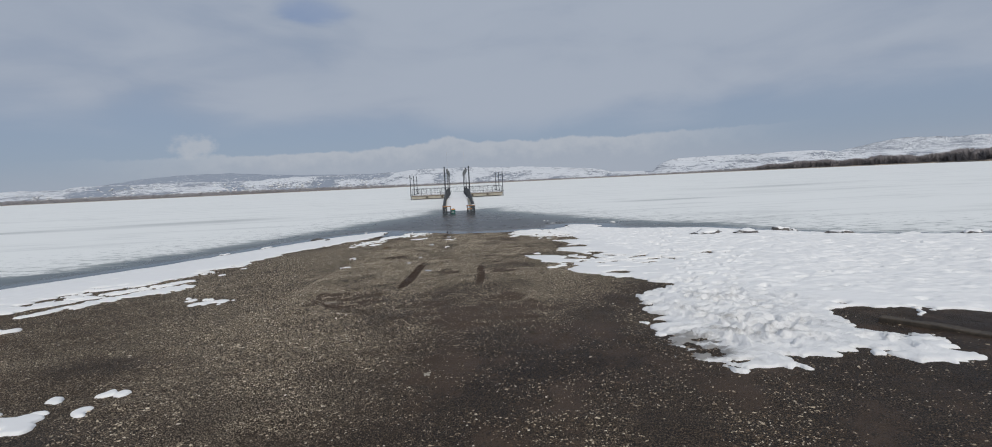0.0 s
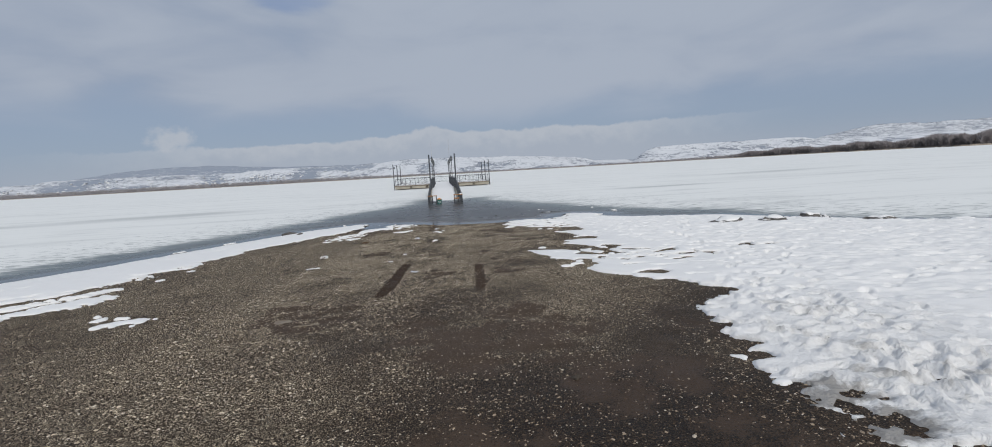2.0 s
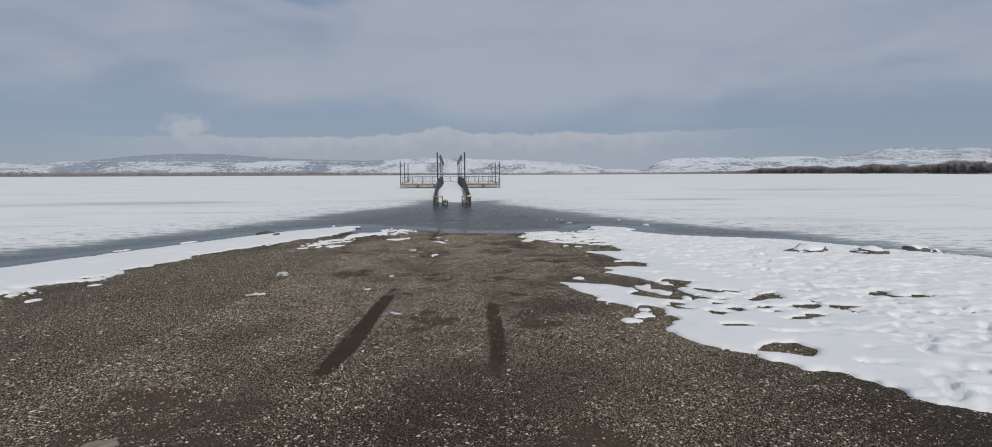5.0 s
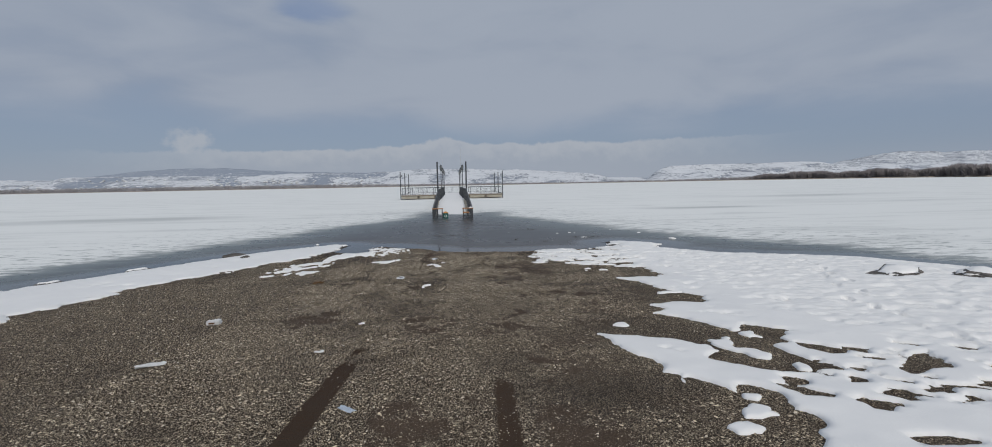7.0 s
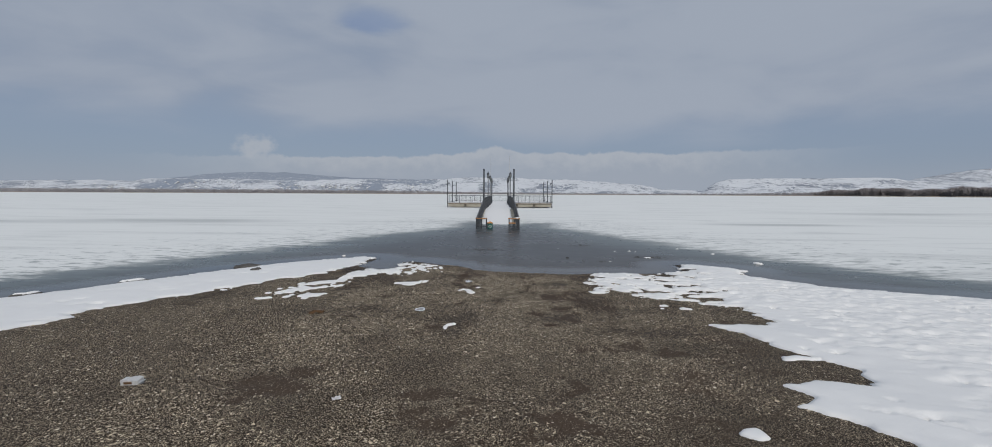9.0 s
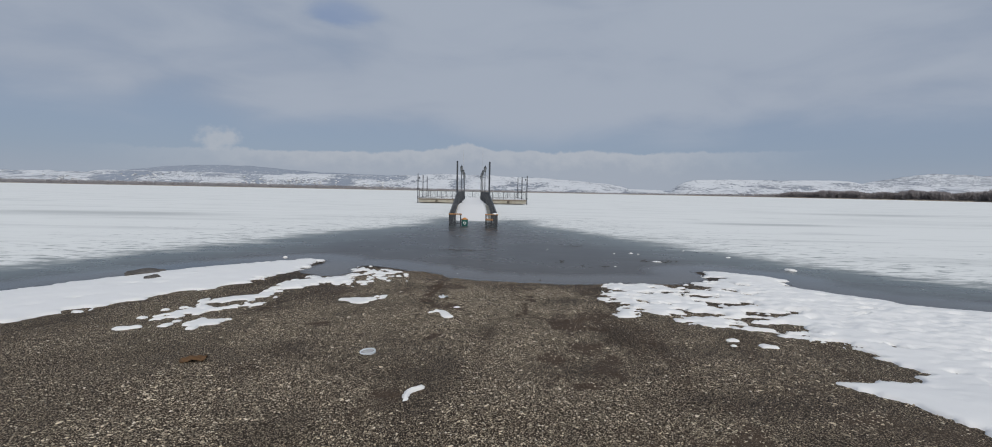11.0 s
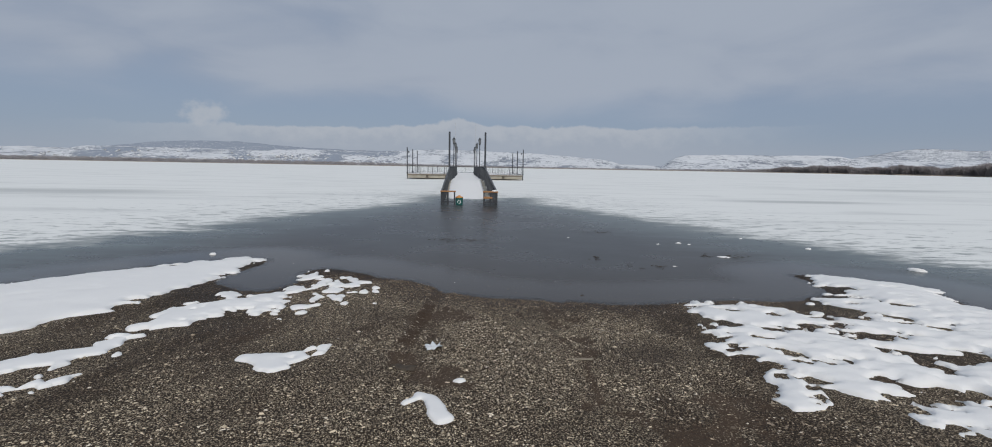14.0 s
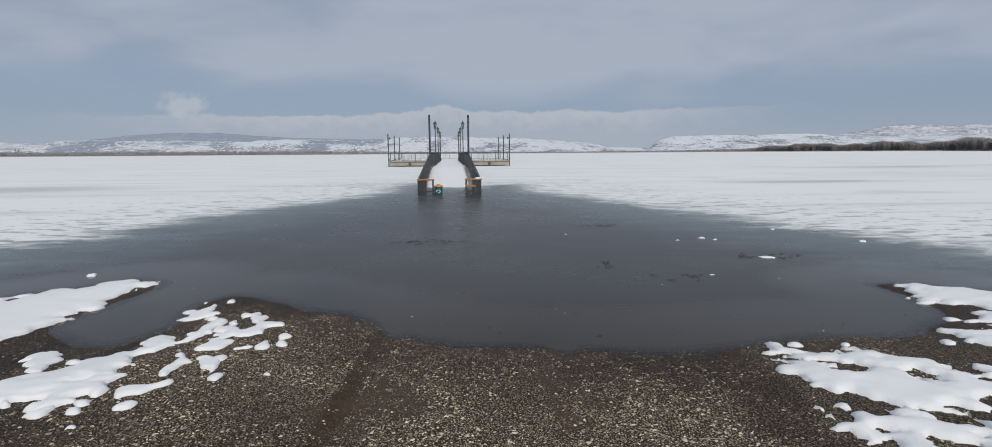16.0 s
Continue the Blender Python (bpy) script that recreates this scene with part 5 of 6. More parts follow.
def bar(bm, a, b, w, h):
    """A square bar from a to b."""
    a, b = Vector(a), Vector(b)
    d = (b - a).normalized()
    side = d.cross(Vector((0, 0, 1)))
    side = side.normalized() if side.length > 1e-4 else Vector((1, 0, 0))
    up = side.cross(d)
    corners = []
    for p in (a, b):
        for sx, sz in ((-1, -1), (1, -1), (1, 1), (-1, 1)):
            corners.append(bm.verts.new(p + side * sx * w / 2 + up * sz * h / 2))
    for f in ((3, 2, 1, 0), (4, 5, 6, 7), (0, 1, 5, 4), (1, 2, 6, 5), (2, 3, 7, 6), (3, 0, 4, 7)):
        bm.faces.new([corners[i] for i in f])


def part(name, bm, mat, parent=None, label="", at=None, smooth=False, bevel=0.0):
    if bevel > 0:
        bmesh.ops.bevel(bm, geom=list(bm.edges), offset=bevel, segments=1, affect="EDGES", clamp_overlap=True)
    me = bpy.data.meshes.new(name)
    bm.to_mesh(me)
    bm.free()
    if smooth:
        me.polygons.foreach_set("use_smooth", [True] * len(me.polygons))
    me.materials.append(mat)
    ob = new(name, me)
    if parent is not None:
        ob.parent = parent
    if at is not None:
        ob.matrix_basis = at
    if label:
        ob["label"] = label
    return ob


def thing(name, m, label, category, group="", kind=""):
    return tagged(new(name), label, category, group, kind), m


PIER = pose(-2.545, 36.720, 0, 0, 0, 4.06)   # x across, y along from the shoreward end
DECK, RAMP_END, LENGTH, HALF = -0.03, 12.4, 40.5, 1.16
P_HALF, P_DEEP = 7.06, 13.6


def deck_z(v):
    return DECK - 1.05 * max(0.0, 1 - v / RAMP_END)


def thing_at(name, local, label, category, group=""):
    ob = tagged(new(name), label, category, group)
    ob.matrix_basis = PIER @ local
    return ob


def build_walkway():
    w = thing_at("walkway", pose(0, 0, 0), "snow-covered pier walkway whose ramp dips under the ice", "pier")
    for k in range(20):
        y0, y1 = k * 2.025, (k + 1) * 2.025
        bm = bmesh.new()
        vs = box(bm, -HALF, HALF, y0, y1 - 0.01, -0.22, 0)
        for v in vs:
            v.co.z += deck_z(v.co.y)
        part("deck_section", bm, MAT["slab"], w)
    bm = bmesh.new()
    n = 60
    grid = []
    for j in range(n + 1):
        y = LENGTH * j / n
        row = []
        for i, u in enumerate((-1.0, -0.96, -0.8, -0.4, 0, 0.4, 0.8, 0.96, 1.0)):
            t = 0.0 if abs(u) == 1 else 0.09 + 0.012 * math.sin(3.1 * y + 5 * u) - 0.05 * (abs(u) > 0.9)
            row.append(bm.verts.new((u * (HALF - 0.08 - (0.15 if u > 0 and y < 16 else 0.0)) + (0.03 * math.sin(y * 4 + u)), y, deck_z(y) + t + 0.004)))
        grid.append(row)
    for j in range(n):
        for i in range(8):
            bm.faces.new((grid[j][i], grid[j][i + 1], grid[j + 1][i + 1], grid[j + 1][i]))
    part("snow_cover", bm, MAT["snow"], w, "smooth white snow", smooth=True)
    for k in range(9):
        for side in (-1, 1):
            y = 13.0 + k * 3.4
            bm = bmesh.new()
            tube(bm, (side * 0.9, y, deck_z(y) - 0.2), (side * 0.9, y, WATER - 0.9), 0.09, sides=10)
            part("pile", bm, MAT["shadowed"], w)


def baluster_mesh():
    bm = bmesh.new()
    bar(bm, (0, 0, 0.12), (0, 0, 0.98), 0.012, 0.012)
    me = bpy.data.meshes.new("baluster")
    bm.to_mesh(me)
    bm.free()
    me.materials.append(MAT["steel"])
    return me


BALUSTER = baluster_mesh()


def build_rail(name, runs, label, panel=2.0, height=1.0, spacing=0.145):
    """A railing along straight runs of local points (x, y): posts, two rails, wooden handrail, infill of bars."""
    r = thing_at(name, pose(0, 0, 0), label, "railing", "pier railings")
    for (x0, y0), (x1, y1), zf in runs:
        length = math.hypot(x1 - x0, y1 - y0)
        n = max(1, round(length / panel))
        for k in range(n + 1):
            f = k / n
            x, y = x0 + (x1 - x0) * f, y0 + (y1 - y0) * f
            z = zf(y)
            bm = bmesh.new()
            box(bm, x - 0.03, x + 0.03, y - 0.03, y + 0.03, z - 0.12, z + height)
            part("post", bm, MAT["steel"], r)
            if k == n:
                continue
            f2 = (k + 1) / n
            xb, yb = x0 + (x1 - x0) * f2, y0 + (y1 - y0) * f2
            zb = zf(yb)
            bm = bmesh.new()
            bar(bm, (x, y, z + height), (xb, yb, zb + height), 0.06, 0.045)
            part("top_rail", bm, MAT["steel"], r)
            bm = bmesh.new()
            bar(bm, (x, y, z + 0.12), (xb, yb, zb + 0.12), 0.04, 0.04)
            part("bottom_rail", bm, MAT["steel"], r)
            m = int(length / n / spacing)
            for q in range(1, m):
                g = q / m
                one = new("baluster", BALUSTER)
                one.parent = r
                one.location = (x + (xb - x) * g, y + (yb - y) * g, z + (zb - z) * g)
    return r


def build_end_panel(side):
    """Low wood-topped end frame that turns in across the walkway."""
    z1, z0 = -0.10, WATER - 0.25
    e = thing_at("end_panel", pose(side * (HALF + 0.0), -0.06, 0), "dark steel end frame with an orange wooden top rail", "railing", "end frames of the walkway")
    inner = -side * 0.54
    for x in (0.0, inner * 0.5, inner):
        bm = bmesh.new()
        box(bm, x - 0.03, x + 0.03, -0.03, 0.03, z0, z1)
        part("post", bm, MAT["steel"], e)
    bm = bmesh.new()
    box(bm, min(0, inner) - 0.05, max(0, inner) + 0.05, -0.06, 0.06, z1, z1 + 0.055)
    part("top_rail", bm, MAT["wood"], e, "orange weathered wood", bevel=0.008)
    bm = bmesh.new()
    bar(bm, (0, 0, WATER + 0.12), (inner, 0, WATER + 0.12), 0.04, 0.04)
    part("bottom_rail", bm, MAT["steel"], e)
    lo, hi = (0.0, inner * 0.5)
    for q in range(1, 7):
        x = lo + (hi - lo) * q / 7
        bm = bmesh.new()
        bar(bm, (x, 0, WATER - 0.1), (x, 0, z1), 0.02, 0.02)
        part("baluster", bm, MAT["steel"], e)
    for q in range(1, 6):
        x = hi + (inner - hi) * q / 6
        if side > 0:
            bm = bmesh.new()
            bar(bm, (x, 0, WATER - 0.1), (x, 0, z1 - 0.25), 0.02, 0.02)
            part("baluster", bm, MAT["steel"], e)
    if side > 0:
        bm = bmesh.new()
        box(bm, inner - 0.02, inner * 0.35, -0.08, 0.08, -0.36, -0.28)
        part("cross_board", bm, MAT["wood"], e, bevel=0.006)
        bm = bmesh.new()
        for i, (x, s) in enumerate(((-0.10, 0.09), (-0.02, 0.07), (-0.17, 0.05))):
            bmesh.ops.create_icosphere(bm, subdivisions=2, radius=s, matrix=Matrix.Translation((x, 0, z1 + 0.06)) @ Matrix.Diagonal((1.2, 0.8, 0.6, 1)))
        part("snow_cap", bm, MAT["snow"], e, "small heap of snow", smooth=True)
    return e


def build_bin(x, y, label):
    z = WATER - 0.03
    b = thing_at("litter_bin", pose(x, y, 0), label, "litter bin")
    bm = bmesh.new()
    tube(bm, (0, 0, z), (0, 0, z + 0.34), 0.145, 0.160, 20)
    part("body", bm, MAT["green"], b, "teal green plastic body", smooth=False)
    bm = bmesh.new()
    tube(bm, (0, 0, z + 0.34), (0, 0, z + 0.38), 0.170, 0.150, 20)
    tube(bm, (0, 0, z + 0.38), (0, 0, z + 0.43), 0.10, 0.05, 16)
    part("lid", bm, MAT["orange"], b, "orange lid")
    bm = bmesh.new()
    for k in range(14):
        if k in (3, 8, 9):
            continue
        a0, a1 = k * 0.449, (k + 1) * 0.449
        p0, p1 = (0.07 * math.cos(a0), 0.17 + 0.06 * math.sin(a0)), (0.07 * math.cos(a1), 0.17 + 0.06 * math.sin(a1))
        bar(bm, (p0[0], -0.156, z + p0[1]), (p1[0], -0.156, z + p1[1]), 0.02, 0.028)
    part("emblem", bm, MAT["white"], b, "worn white ring")


def build_lamp(local, tall):
    """Lantern lamp post: base, tapered pole, collar, lantern cage with glass and cap."""
    l = thing_at("lamp_post", local, "dark steel lamp post with a small classic lantern", "lamp post", "pier lamp posts")
    bm = bmesh.new()
    tube(bm, (0, 0, 0), (0, 0, 0.35), 0.11, 0.08, 12)
    part("base", bm, MAT["steel"], l)
    bm = bmesh.new()
    tube(bm, (0, 0, 0.35), (0, 0, tall - 0.55), 0.04, 0.034, 10)
    part("pole", bm, MAT["steel"], l)
    bm = bmesh.new()
    tube(bm, (0, 0, tall - 0.55), (0, 0, tall - 0.48), 0.06, 0.085, 10)
    lantern = part("lantern", bm, MAT["steel"], l)
    bm = bmesh.new()
    tube(bm, (0, 0, tall - 0.48), (0, 0, tall - 0.14), 0.075, 0.115, 6)
    part("glass", bm, MAT["glass"], lantern, "pale frosted glass")
    for k in range(6):
        a = k * 1.0472
        bm = bmesh.new()
        bar(bm, (0.078 * math.cos(a), 0.078 * math.sin(a), tall - 0.48), (0.118 * math.cos(a), 0.118 * math.sin(a), tall - 0.14), 0.02, 0.02)
        part("glazing_bar", bm, MAT["steel"], lantern)
    bm = bmesh.new()
    tube(bm, (0, 0, tall - 0.14), (0, 0, tall + 0.02), 0.14, 0.02, 8)
    tube(bm, (0, 0, tall + 0.02), (0, 0, tall + 0.10), 0.018, 0.008, 6)
    part("cap", bm, MAT["steel"], lantern)
    return l


def build_pole(local, tall, hook=0):
    p = thing_at("mooring_pole", local, "tall plain dark steel pole with a collar", "pole", "tall poles of the pier")
    bm = bmesh.new()
    tube(bm, (0, 0, -0.9), (0, 0, tall), 0.062, 0.062, 12)
    part("shaft", bm, MAT["steel"], p)
    bm = bmesh.new()
    tube(bm, (0, 0, 0.10), (0, 0, 0.26), 0.10, 0.10, 12)
    part("collar", bm, MAT["steel"], p)
    bm = bmesh.new()
    tube(bm, (0, 0, tall), (0, 0, tall + 0.03), 0.07, 0.045, 12)
    part("cap", bm, MAT["steel"], p)
    if hook:
        bm = bmesh.new()
        bar(bm, (0, 0, tall - 0.50), (0.20 * hook, 0, tall - 0.40), 0.03, 0.03)
        arm = part("bracket_arm", bm, MAT["steel"], p)
        bm = bmesh.new()
        tube(bm, (0.20 * hook, 0, tall - 0.62), (0.20 * hook, 0, tall - 0.40), 0.09, 0.05, 8)
        part("small_lantern", bm, MAT["steel"], arm)
    return p


def build_flagpole(local, tall):
    p = thing_at("flagpole", local, "thin pale bare flagpole at the far end of the platform", "flagpole", "flagpoles of the pier")
    bm = bmesh.new()
    tube(bm, (0, 0, 0), (0, 0, 0.12), 0.09, 0.07, 10)
    part("base", bm, MAT["steel"], p)
    bm = bmesh.new()
    tube(bm, (0, 0, 0.12), (0, 0, tall), 0.030, 0.016, 8)
    part("shaft", bm, MAT["clear"], p, "pale grey tapered tube")
    bm = bmesh.new()
    bmesh.ops.create_icosphere(bm, subdivisions=1, radius=0.045, matrix=Matrix.Translation((0, 0, tall + 0.03)))
    part("finial", bm, MAT["clear"], p)


def build_platform():
    y0, y1 = LENGTH, LENGTH + P_DEEP
    pl = thing_at("floating_platform", pose(0, 0, 0), "pale concrete floating platform edged with timber under snow", "platform")
    z = DECK + 0.02
    for k in range(6):
        for j in range(3):
            xa, xb = -P_HALF + k * 2 * P_HALF / 6, -P_HALF + (k + 1) * 2 * P_HALF / 6
            ya, yb = y0 + j * P_DEEP / 3, y0 + (j + 1) * P_DEEP / 3
            bm = bmesh.new()
            box(bm, xa + 0.015, xb - 0.015, ya + 0.015, yb - 0.015, z - 0.52, z - 0.16)
            part("float_block", bm, MAT["slab"], pl, bevel=0.02)
    bm = bmesh.new()
    box(bm, -P_HALF - 0.06, P_HALF + 0.06, y0 - 0.06, y1 + 0.06, z - 0.157, z)
    part("deck_edge", bm, MAT["plank"], pl, "brown weathered timber edge", bevel=0.02)
    for k in range(5):
        x = -P_HALF + (k + 1) * 2 * P_HALF / 6
        if abs(x) < 1.3:
            continue
        bm = bmesh.new()
        box(bm, x - 0.14, x + 0.14, y0 - 0.12, y0 + 0.02, z - 0.46, z - 0.17)
        part("bracket", bm, MAT["shadowed"], pl)
    bm = bmesh.new()
    nx, ny = 50, 34
    grid = [[bm.verts.new((-P_HALF + 0.05 + (2 * P_HALF - 0.1) * i / nx, y0 + 0.05 + (P_DEEP - 0.1) * j / ny,
             z + 0.004 + (0 if i in (0, nx) or j in (0, ny) else 0.07 + 0.02 * math.sin(i * 0.9 + j * 0.7)))) for i in range(nx + 1)] for j in range(ny + 1)]
    for j in range(ny):
        for i in range(nx):
            bm.faces.new((grid[j][i], grid[j][i + 1], grid[j + 1][i + 1], grid[j + 1][i]))
    part("snow_cover", bm, MAT["snow"], pl, "smooth white snow", smooth=True)


def build_pier():
    build_walkway()
    build_platform()
    flat = lambda y: DECK
    for side in (-1, 1):
        build_rail("railing", [((side * HALF, 0.0), (side * HALF, RAMP_END), deck_z), ((side * HALF, RAMP_END), (side * HALF, LENGTH), flat)], "dark steel bar railing along the walkway")
        e = P_HALF - 0.12
        build_rail("railing", [((side * HALF, LENGTH + 0.1), (side * e, LENGTH + 0.1), flat)], "dark steel bar railing along the front of the platform", 1.45)
        build_rail("railing", [((side * e, LENGTH + 0.16), (side * e, LENGTH + P_DEEP - 0.16), flat)], "open dark steel railing at the side of the platform", 4.4, 1.0, 2.2)
        build_end_panel(side)
        build_pole(pose(side * (HALF + 0.03), RAMP_END, DECK), 3.25)
        for v in (19.4, 27.9, 36.4):
            build_lamp(pose(side * (HALF - 0.12), v, DECK), 3.3)
        for v in (0.2, 6.8, 13.3):
            build_pole(pose(side * (P_HALF + 0.1), LENGTH + v, DECK), 3.2, -side if v < 1 else 0)
        build_lamp(pose(side * (HALF - 0.02), LENGTH + 4.5, DECK), 3.3)
        build_flagpole(pose(side * 1.52, LENGTH + P_DEEP - 0.6, DECK), 7.3)
    e = P_HALF - 0.12
    build_rail("railing", [((-e, LENGTH + P_DEEP - 0.1), (e, LENGTH + P_DEEP - 0.1), flat)], "dark steel bar railing at the outer edge of the platform", 1.45)
    build_bin(-0.42, -0.05, "teal green litter bin with an orange lid")


build_pier()

# ---- stones, litter and drift on the shore ----
def lumpy(bm, size, seed, flat=1.0, rough=0.28, detail=3):
    """A rough rounded boulder or clod."""
    bmesh.ops.create_icosphere(bm, subdivisions=detail, radius=1)
    off = Vector((seed * 7.3, seed * 3.1, seed))
    for v in bm.verts:
        n = noise.fractal(v.co * 1.3 + off, 1.0, 2.0, 4)
        v.co = v.co * (1 + rough * max(-0.75, min(0.75, n)))
        v.co.z *= flat
        v.co = Vector((v.co.x * size[0], v.co.y * size[1], v.co.z * size[2]))


def level(x, y):
    return float(max(ground_height(np.array([x]), np.array([y]))[0], WATER))


def build_boulder(x, y, size, turn, seed, capped):
    z = level(x, y)
    b = tagged(new("boulder"), "dark shore boulder with a cap of snow" if capped else "dark bare shore boulder lying in the snow", "boulder", "boulders on the shore")
    b.matrix_basis = pose(x, y, z, 0, 0, turn)
    size = (size[0], size[1] * 0.9, size[2] * 0.44)
    bm = bmesh.new()
    lumpy(bm, size, seed, 1.0, 0.46)
    part("stone", bm, MAT["rock"], b, smooth=False)
    if capped:
        bm = bmesh.new()
        lumpy(bm, size, seed, 1.0, 0.46)
        bm.normal_update()
        bare = [f for f in bm.faces if f.normal.z < 0.62 or f.calc_center_median().z < size[2] * (0.60 + 0.55 * noise.noise(f.calc_center_median() * 3 + Vector((seed, 0, 0))))]
        bmesh.ops.delete(bm, geom=bare, context="FACES")
        for v in bm.verts:
            v.co.z += 0.018 if not v.is_boundary else -0.004
        bmesh.ops.solidify(bm, geom=list(bm.faces), thickness=0.02)
        part("snow_cap", bm, MAT["snow"], b, "white snow cap", smooth=True)


for spot in ((6.902, 16.425, (0.56, 0.36, 0.36), 20, 1, True), (7.972, 15.997, (0.46, 0.32, 0.30), -35, 2, True), (9.095, 16.157, (0.34, 0.30, 0.36), 10, 3, True), (9.470, 16.050, (0.26, 0.22, 0.28), 60, 6, True),
             (10.219, 14.927, (0.42, 0.30, 0.30), -20, 4, True), (12.733, 13.482, (0.46, 0.34, 0.34), 30, 5, True), (11.663, 14.124, (0.34, 0.28, 0.22), 15, 11, True),
             (-7.640, 21.640, (0.34, 0.22, 0.24), 50, 8, False), (-7.000, 20.950, (0.16, 0.10, 0.22), 40, 12, False), (-8.881, 19.581, (0.26, 0.17, 0.13), 50, 9, True), (-9.737, 18.190, (0.24, 0.16, 0.12), 45, 10, True)):
    build_boulder(*spot)


def build_clump(x, y, size, turn, seed):
    """A lump of snow or ice lying on the thin ice."""
    bm = bmesh.new()
    lumpy(bm, size, seed, 0.8, 0.3)
    ob = part("snow_clump", bm, MAT["snow"], None, "", pose(x, y, level(x, y), 0, 0, turn), True)
    tagged(ob, "small lump of snow lying on dark thin ice", "snow clump", "snow clumps on the ice")


for c in ((2.921, 25.145, (0.11, 0.05, 0.025), -20, 1), (2.675, 26.804, (0.06, 0.04, 0.03), 0, 2), (2.846, 26.643, (0.03, 0.03, 0.02), 0, 3), (5.700, 24.150, (0.13, 0.07, 0.06), -40, 4),
          (4.494, 27.713, (0.04, 0.03, 0.02), 0, 5), (0.321, 27.392, (0.03, 0.02, 0.008), 0, 6), (1.659, 24.182, (0.035, 0.014, 0.006), 10, 7),
          (5.243, 26.322, (0.09, 0.05, 0.03), 30, 9), (-6.313, 24.503, (0.06, 0.05, 0.04), 0, 10)):
    build_clump(*c)


def build_twigs(name, x, y, count, span, label, seed):
    """A raft of drifted twigs and reed stems."""
    rng = random.Random(seed)
    t = tagged(new(name), label, "drift")
    z = level(x, y) + 0.004
    t.matrix_basis = pose(x, y, z)
    for i in range(count):
        bm = bmesh.new()
        a = rng.uniform(-0.5, 0.5)
        px, py, ln = rng.gauss(0, span), rng.gauss(0, 0.10), rng.uniform(0.03, 0.11)
        tube(bm, (px, py, 0.002), (px + ln * math.cos(a), py + ln * math.sin(a), 0.006), 0.0045, 0.002, 5)
        part("twig", bm, MAT["twig"], t)


build_twigs("drift_twigs", -2.183, 26.750, 26, 0.28, "dark drifted twigs frozen into the thin ice", 1)
build_twigs("drift_twigs", 2.943, 25.199, 22, 0.30, "dark drifted twigs beside a snow lump on the ice", 2)
build_twigs("drift_twigs", 1.124, 28.462, 10, 0.2, "dark drifted twigs frozen into the thin ice", 3)
build_twigs("drift_twigs", 1.230, 24.075, 8, 0.2, "dark drifted twigs frozen into the thin ice", 4)
build_twigs("drift_twigs", 0.428, 24.824, 6, 0.1, "dark drifted twigs frozen into the thin ice", 5)
build_twigs("dead_twigs", 0.835, 10.272, 9, 0.03, "small tangle of dark dead twigs on gravel", 6)


def build_straw(ax, ay, bx, by, seed):
    """A broken dry reed stem with a slight bend."""
    rng = random.Random(seed)
    bm = bmesh.new()
    last = Vector((0, 0, 0.010))
    for k in range(1, 5):
        f = k / 4
        here = Vector(((bx - ax) * f + rng.uniform(-0.006, 0.006), (by - ay) * f + rng.uniform(-0.006, 0.006), 0.010 + rng.uniform(-0.003, 0.004)))
        tube(bm, last, here, 0.0032, 0.0026, 6)
        last = here
    ob = part("reed_stem", bm, MAT["reed"], None, "", pose(ax, ay, level(ax, ay)))
    tagged(ob, "broken pale dry reed stem lying on gravel", "reed stem", "reed stems on the ramp")


build_straw(-0.385, 20.619, -0.257, 20.533, 1)
build_straw(-0.107, 20.512, 0.011, 20.512, 2)
build_straw(-0.556, 20.758, -0.503, 20.715, 3)


def crumple(bm, size, seed, folds=3.0, cuts=10):
    """A crumpled sheet with some thickness."""
    bmesh.ops.create_grid(bm, x_segments=cuts, y_segments=cuts, size=0.5)
    off = Vector((seed * 3.7, seed, 0))
    for v in bm.verts:
        n = noise.noise(Vector((v.co.x * folds, v.co.y * folds, 0)) + off)
        m = noise.noise(Vector((v.co.x * folds * 2.3, v.co.y * folds * 2.3, 5)) + off)
        v.co = Vector((v.co.x * size[0] * (1 + 0.25 * m), v.co.y * size[1] * (1 + 0.25 * n), size[2] * (0.55 + 0.6 * n + 0.3 * m)))
    bmesh.ops.solidify(bm, geom=list(bm.faces), thickness=0.004)


def build_litter(x, y, size, turn, seed, mat, label, category):
    bm = bmesh.new()
    crumple(bm, size, seed)
    low = min(v.co.z for v in bm.verts)
    for v in bm.verts:
        v.co.z -= low
    ob = part(category.replace(" ", "_"), bm, MAT[mat], None, "", pose(x, y, level(x, y) - 0.004, 0, 0, turn))
    tagged(ob, label, category)


def build_carton(x, y, turn):
    """A dented drink carton with folded end flaps."""
    c = tagged(new("paper_carton"), "dented white drink carton lying on gravel", "paper carton")
    c.matrix_basis = pose(x, y, level(x, y) - 0.004, 2, -3, turn) @ Matrix.Diagonal((0.78, 0.78, 0.72, 1))
    bm = bmesh.new()
    box(bm, -0.10, 0.10, -0.05, 0.05, 0.0, 0.075)
    bmesh.ops.subdivide_edges(bm, edges=list(bm.edges), cuts=3, use_grid_fill=True)
    for v in bm.verts:
        v.co += Vector((0, 0.35, 1)) * 0.018 * noise.noise(v.co * 14 + Vector((2, 5, 1)))
    part("body", bm, MAT["foil"], c, bevel=0.003)
    bm = bmesh.new()
    box(bm, 0.10, 0.118, -0.046, 0.046, 0.030, 0.038)
    part("flap", bm, MAT["foil"], c)
    bm = bmesh.new()
    box(bm, -0.06, 0.03, -0.0545, -0.050, 0.022, 0.050)
    part("print_band", bm, MAT["leaf"], c, "faded brown printed band")


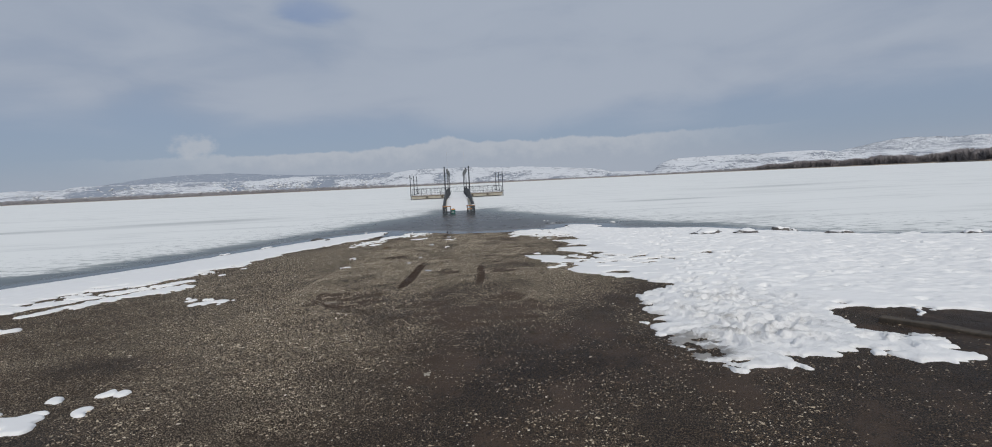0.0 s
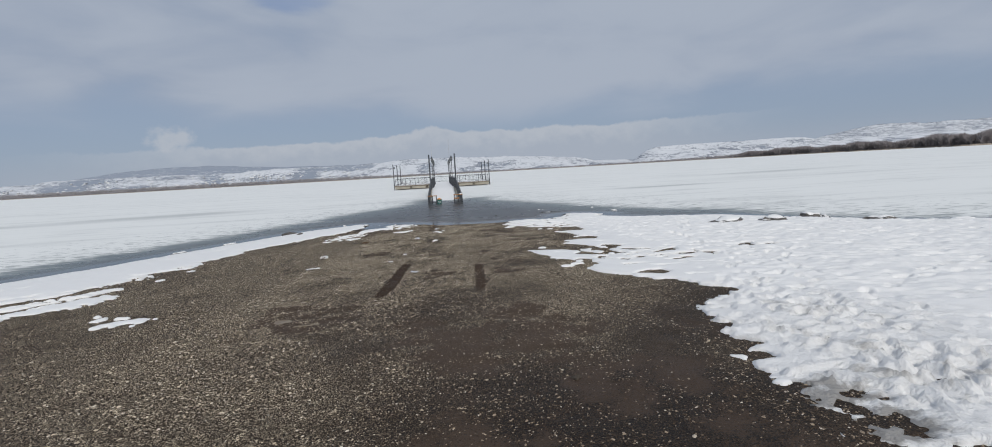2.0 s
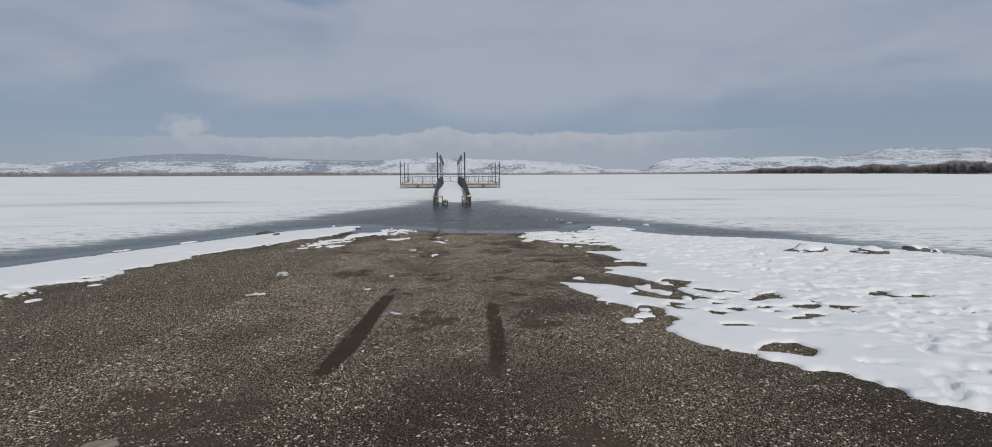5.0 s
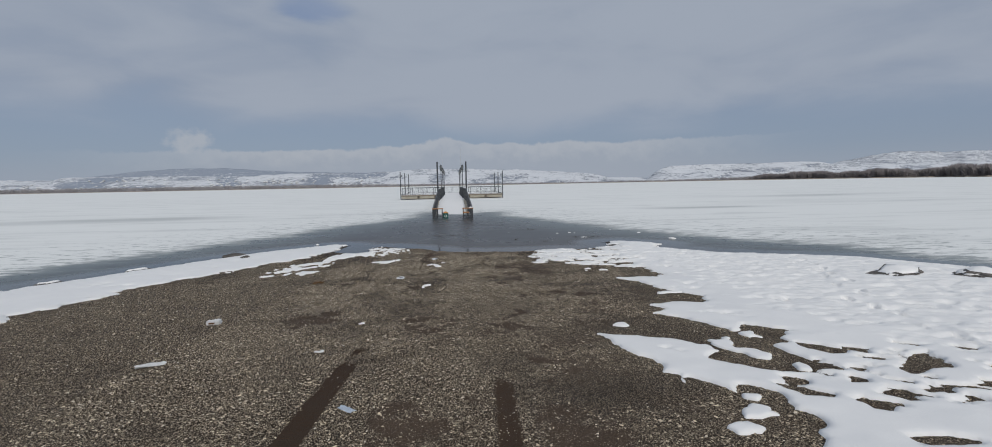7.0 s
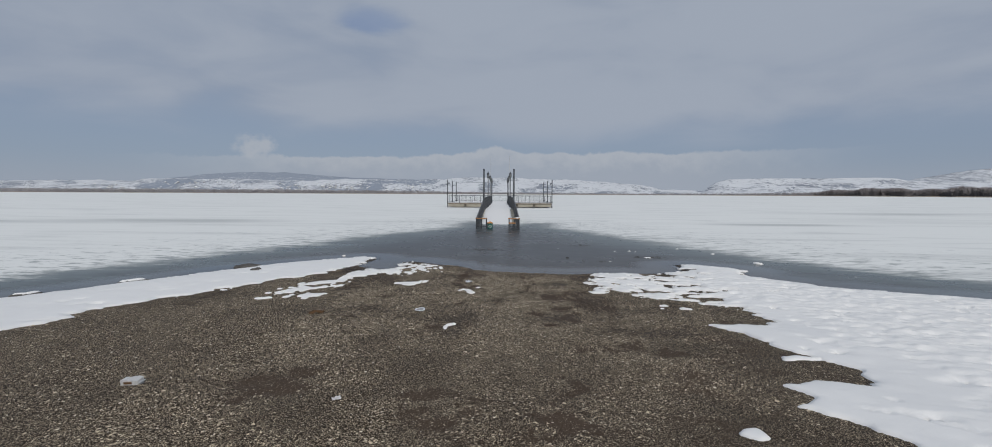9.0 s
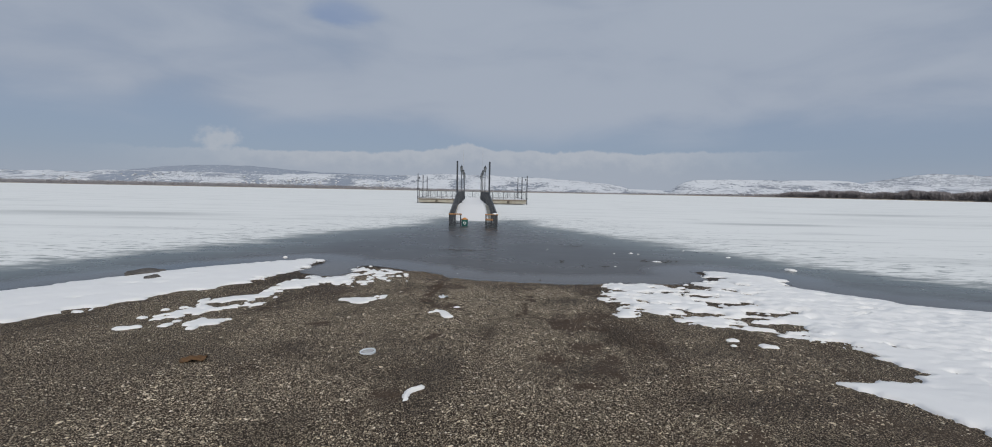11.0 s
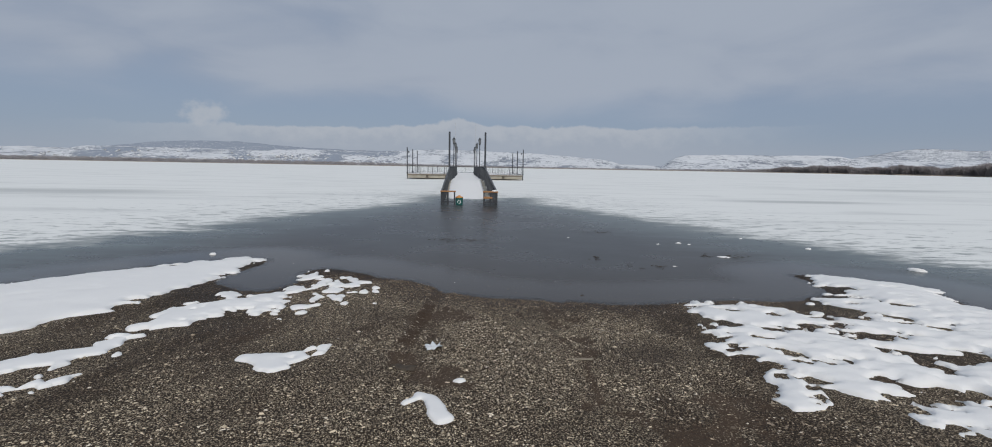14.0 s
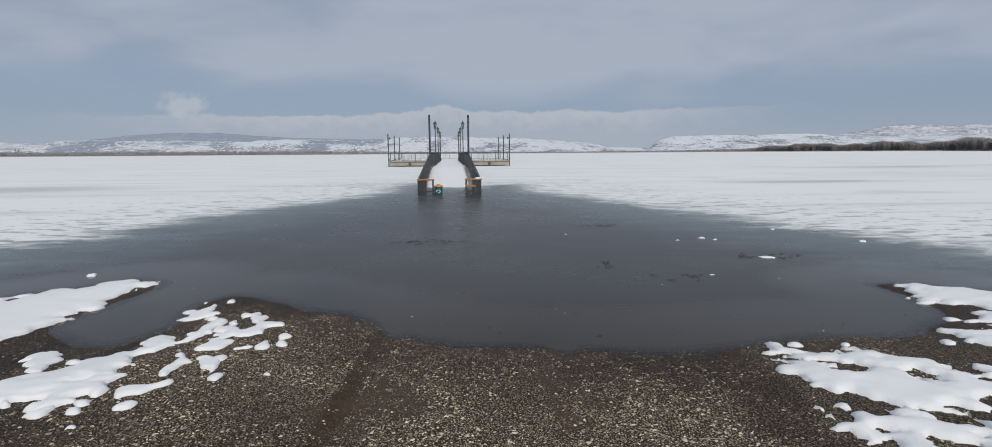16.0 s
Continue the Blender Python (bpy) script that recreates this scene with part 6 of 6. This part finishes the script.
build_carton(-3.970, 13.931, 4)
build_litter(-0.640, 19.800, (0.17, 0.035, 0.016), 4, 11, "plank", "short grey wood strip lying in a wheel track", "wood strip")
build_litter(-1.850, 20.020, (0.13, 0.10, 0.05), 20, 12, "ice", "lump of dirty grey ice crust on gravel", "ice lump")
build_litter(-2.020, 19.580, (0.18, 0.08, 0.03), -12, 13, "twig", "flattened dark plastic bottle on muddy gravel", "flattened bottle")
build_litter(-0.740, 4.840, (0.05, 0.07, 0.02), 8, 14, "slab", "small pale broken tile piece on wet gravel", "tile piece")
build_litter(0.310, 6.050, (0.07, 0.05, 0.03), 40, 15, "twig", "small dark clod on smooth mud", "clod")
build_litter(-3.713, 12.380, (0.24, 0.09, 0.035), 30, 2, "foil", "flattened white paper wrapper on gravel", "wrapper")
build_litter(-1.557, 11.299, (0.15, 0.06, 0.02), -38, 3, "blue", "flat pale blue plastic scrap on gravel", "plastic scrap")
build_litter(-2.226, 12.669, (0.09, 0.04, 0.02), 10, 4, "foil", "small white paper scrap on gravel", "paper scrap")
build_litter(-3.692, 16.927, (0.20, 0.11, 0.05), 15, 5, "leaf", "dry brown curled leaves lying on gravel", "dead leaves")
build_litter(-2.739, 8.303, (0.17, 0.13, 0.015), 40, 6, "plank", "flat brown cardboard scrap on muddy gravel", "cardboard scrap")
build_litter(-2.397, 8.100, (0.26, 0.04, 0.02), 10, 7, "plank", "narrow brown wood strip on muddy gravel", "wood strip")
build_litter(-2.087, 13.803, (0.07, 0.05, 0.02), 30, 8, "foil", "small white paper scrap on gravel", "paper scrap")


def build_dark_strip(x, y, length, turn):
    """A half-buried dark strip with uneven edges, added in place of a dark streak."""
    bm = bmesh.new()
    box(bm, -length / 2, length / 2, -0.06, 0.06, -0.03, 0.035)
    bmesh.ops.subdivide_edges(bm, edges=[e for e in bm.edges if abs(e.verts[0].co.x - e.verts[1].co.x) > 0.5], cuts=9, use_grid_fill=True)
    for v in bm.verts:
        v.co.y += 0.03 * noise.noise(Vector((v.co.x * 2.2, v.co.y * 3, 4)))
        v.co.z += 0.015 * noise.noise(Vector((v.co.x * 3.1, v.co.y * 5, 9)))
    ob = part("dark_strip", bm, MAT["twig"], None, "", pose(x, y, level(x, y), 0, 0, turn), bevel=0.008)
    tagged(ob, "long dark strip half buried in gravel, stand-in for a dark streak", "timber beam")


build_dark_strip(4.52, 5.34, 1.25, -54)


def build_ring(x, y):
    r = tagged(new("plastic_saucer"), "clear round plastic saucer lying on gravel", "plastic saucer")
    r.matrix_basis = pose(x, y, level(x, y) + 0.01, 4, -3, 0)
    bm = bmesh.new()
    n = 24
    for k in range(n):
        a0, a1 = 2 * math.pi * k / n, 2 * math.pi * (k + 1) / n
        bar(bm, (0.07 * math.cos(a0), 0.07 * math.sin(a0), 0), (0.07 * math.cos(a1), 0.07 * math.sin(a1), 0), 0.012, 0.018)
    part("rim", bm, MAT["ice"], r)
    bm = bmesh.new()
    tube(bm, (0, 0, -0.006), (0, 0, 0.0), 0.064, 0.064, 24)
    part("disc", bm, MAT["clear"], r)


build_ring(-2.215, 17.248)


def build_flecks():
    """Tiny bits of ice, reed and dirt frozen into the thin ice near the ramp."""
    rng = np.random.default_rng(77)
    for name, label, mat, n, big in (("ice_crumbs", "tiny white ice crumbs on the dark thin ice", MAT["snow"], 26, 0.005), ("drift_specks", "tiny dark drift specks in the shallow water", MAT["twig"], 170, 0.0045)):
        x = rng.normal(-0.321, 2.782, n)
        y = 22.042 + np.abs(rng.normal(0, (1.07 * (2.4 if mat is MAT["snow"] else 0.5)), n))
        ok = signed(SHORE, x, y) < -0.05
        x, y = x[ok], y[ok]
        n = len(x)
        r, a = big * rng.lognormal(0, 0.5, n), rng.uniform(0, 6.28, n)
        ring = [(math.cos(k * 1.2566), math.sin(k * 1.2566)) for k in range(5)]
        v = np.stack([np.stack([x + r * (1.6 * c * np.cos(a) - 0.7 * s * np.sin(a)), y + r * (1.6 * c * np.sin(a) + 0.7 * s * np.cos(a)), x * 0 + WATER + 0.001], 1) for c, s in ring]
                     + [np.stack([x, y, WATER + 0.5 * r], 1)], 1)
        tri = np.array([(k, (k + 1) % 5, 5) for k in range(5)])
        faces = (tri[None] + 6 * np.arange(n)[:, None, None]).reshape(-1, 3)
        tagged(new(name, mesh_of(name, v.reshape(-1, 3), faces, mat, False, dict(tread=np.zeros(6 * n)))), label, "drift", kind="stuff")


build_flecks()
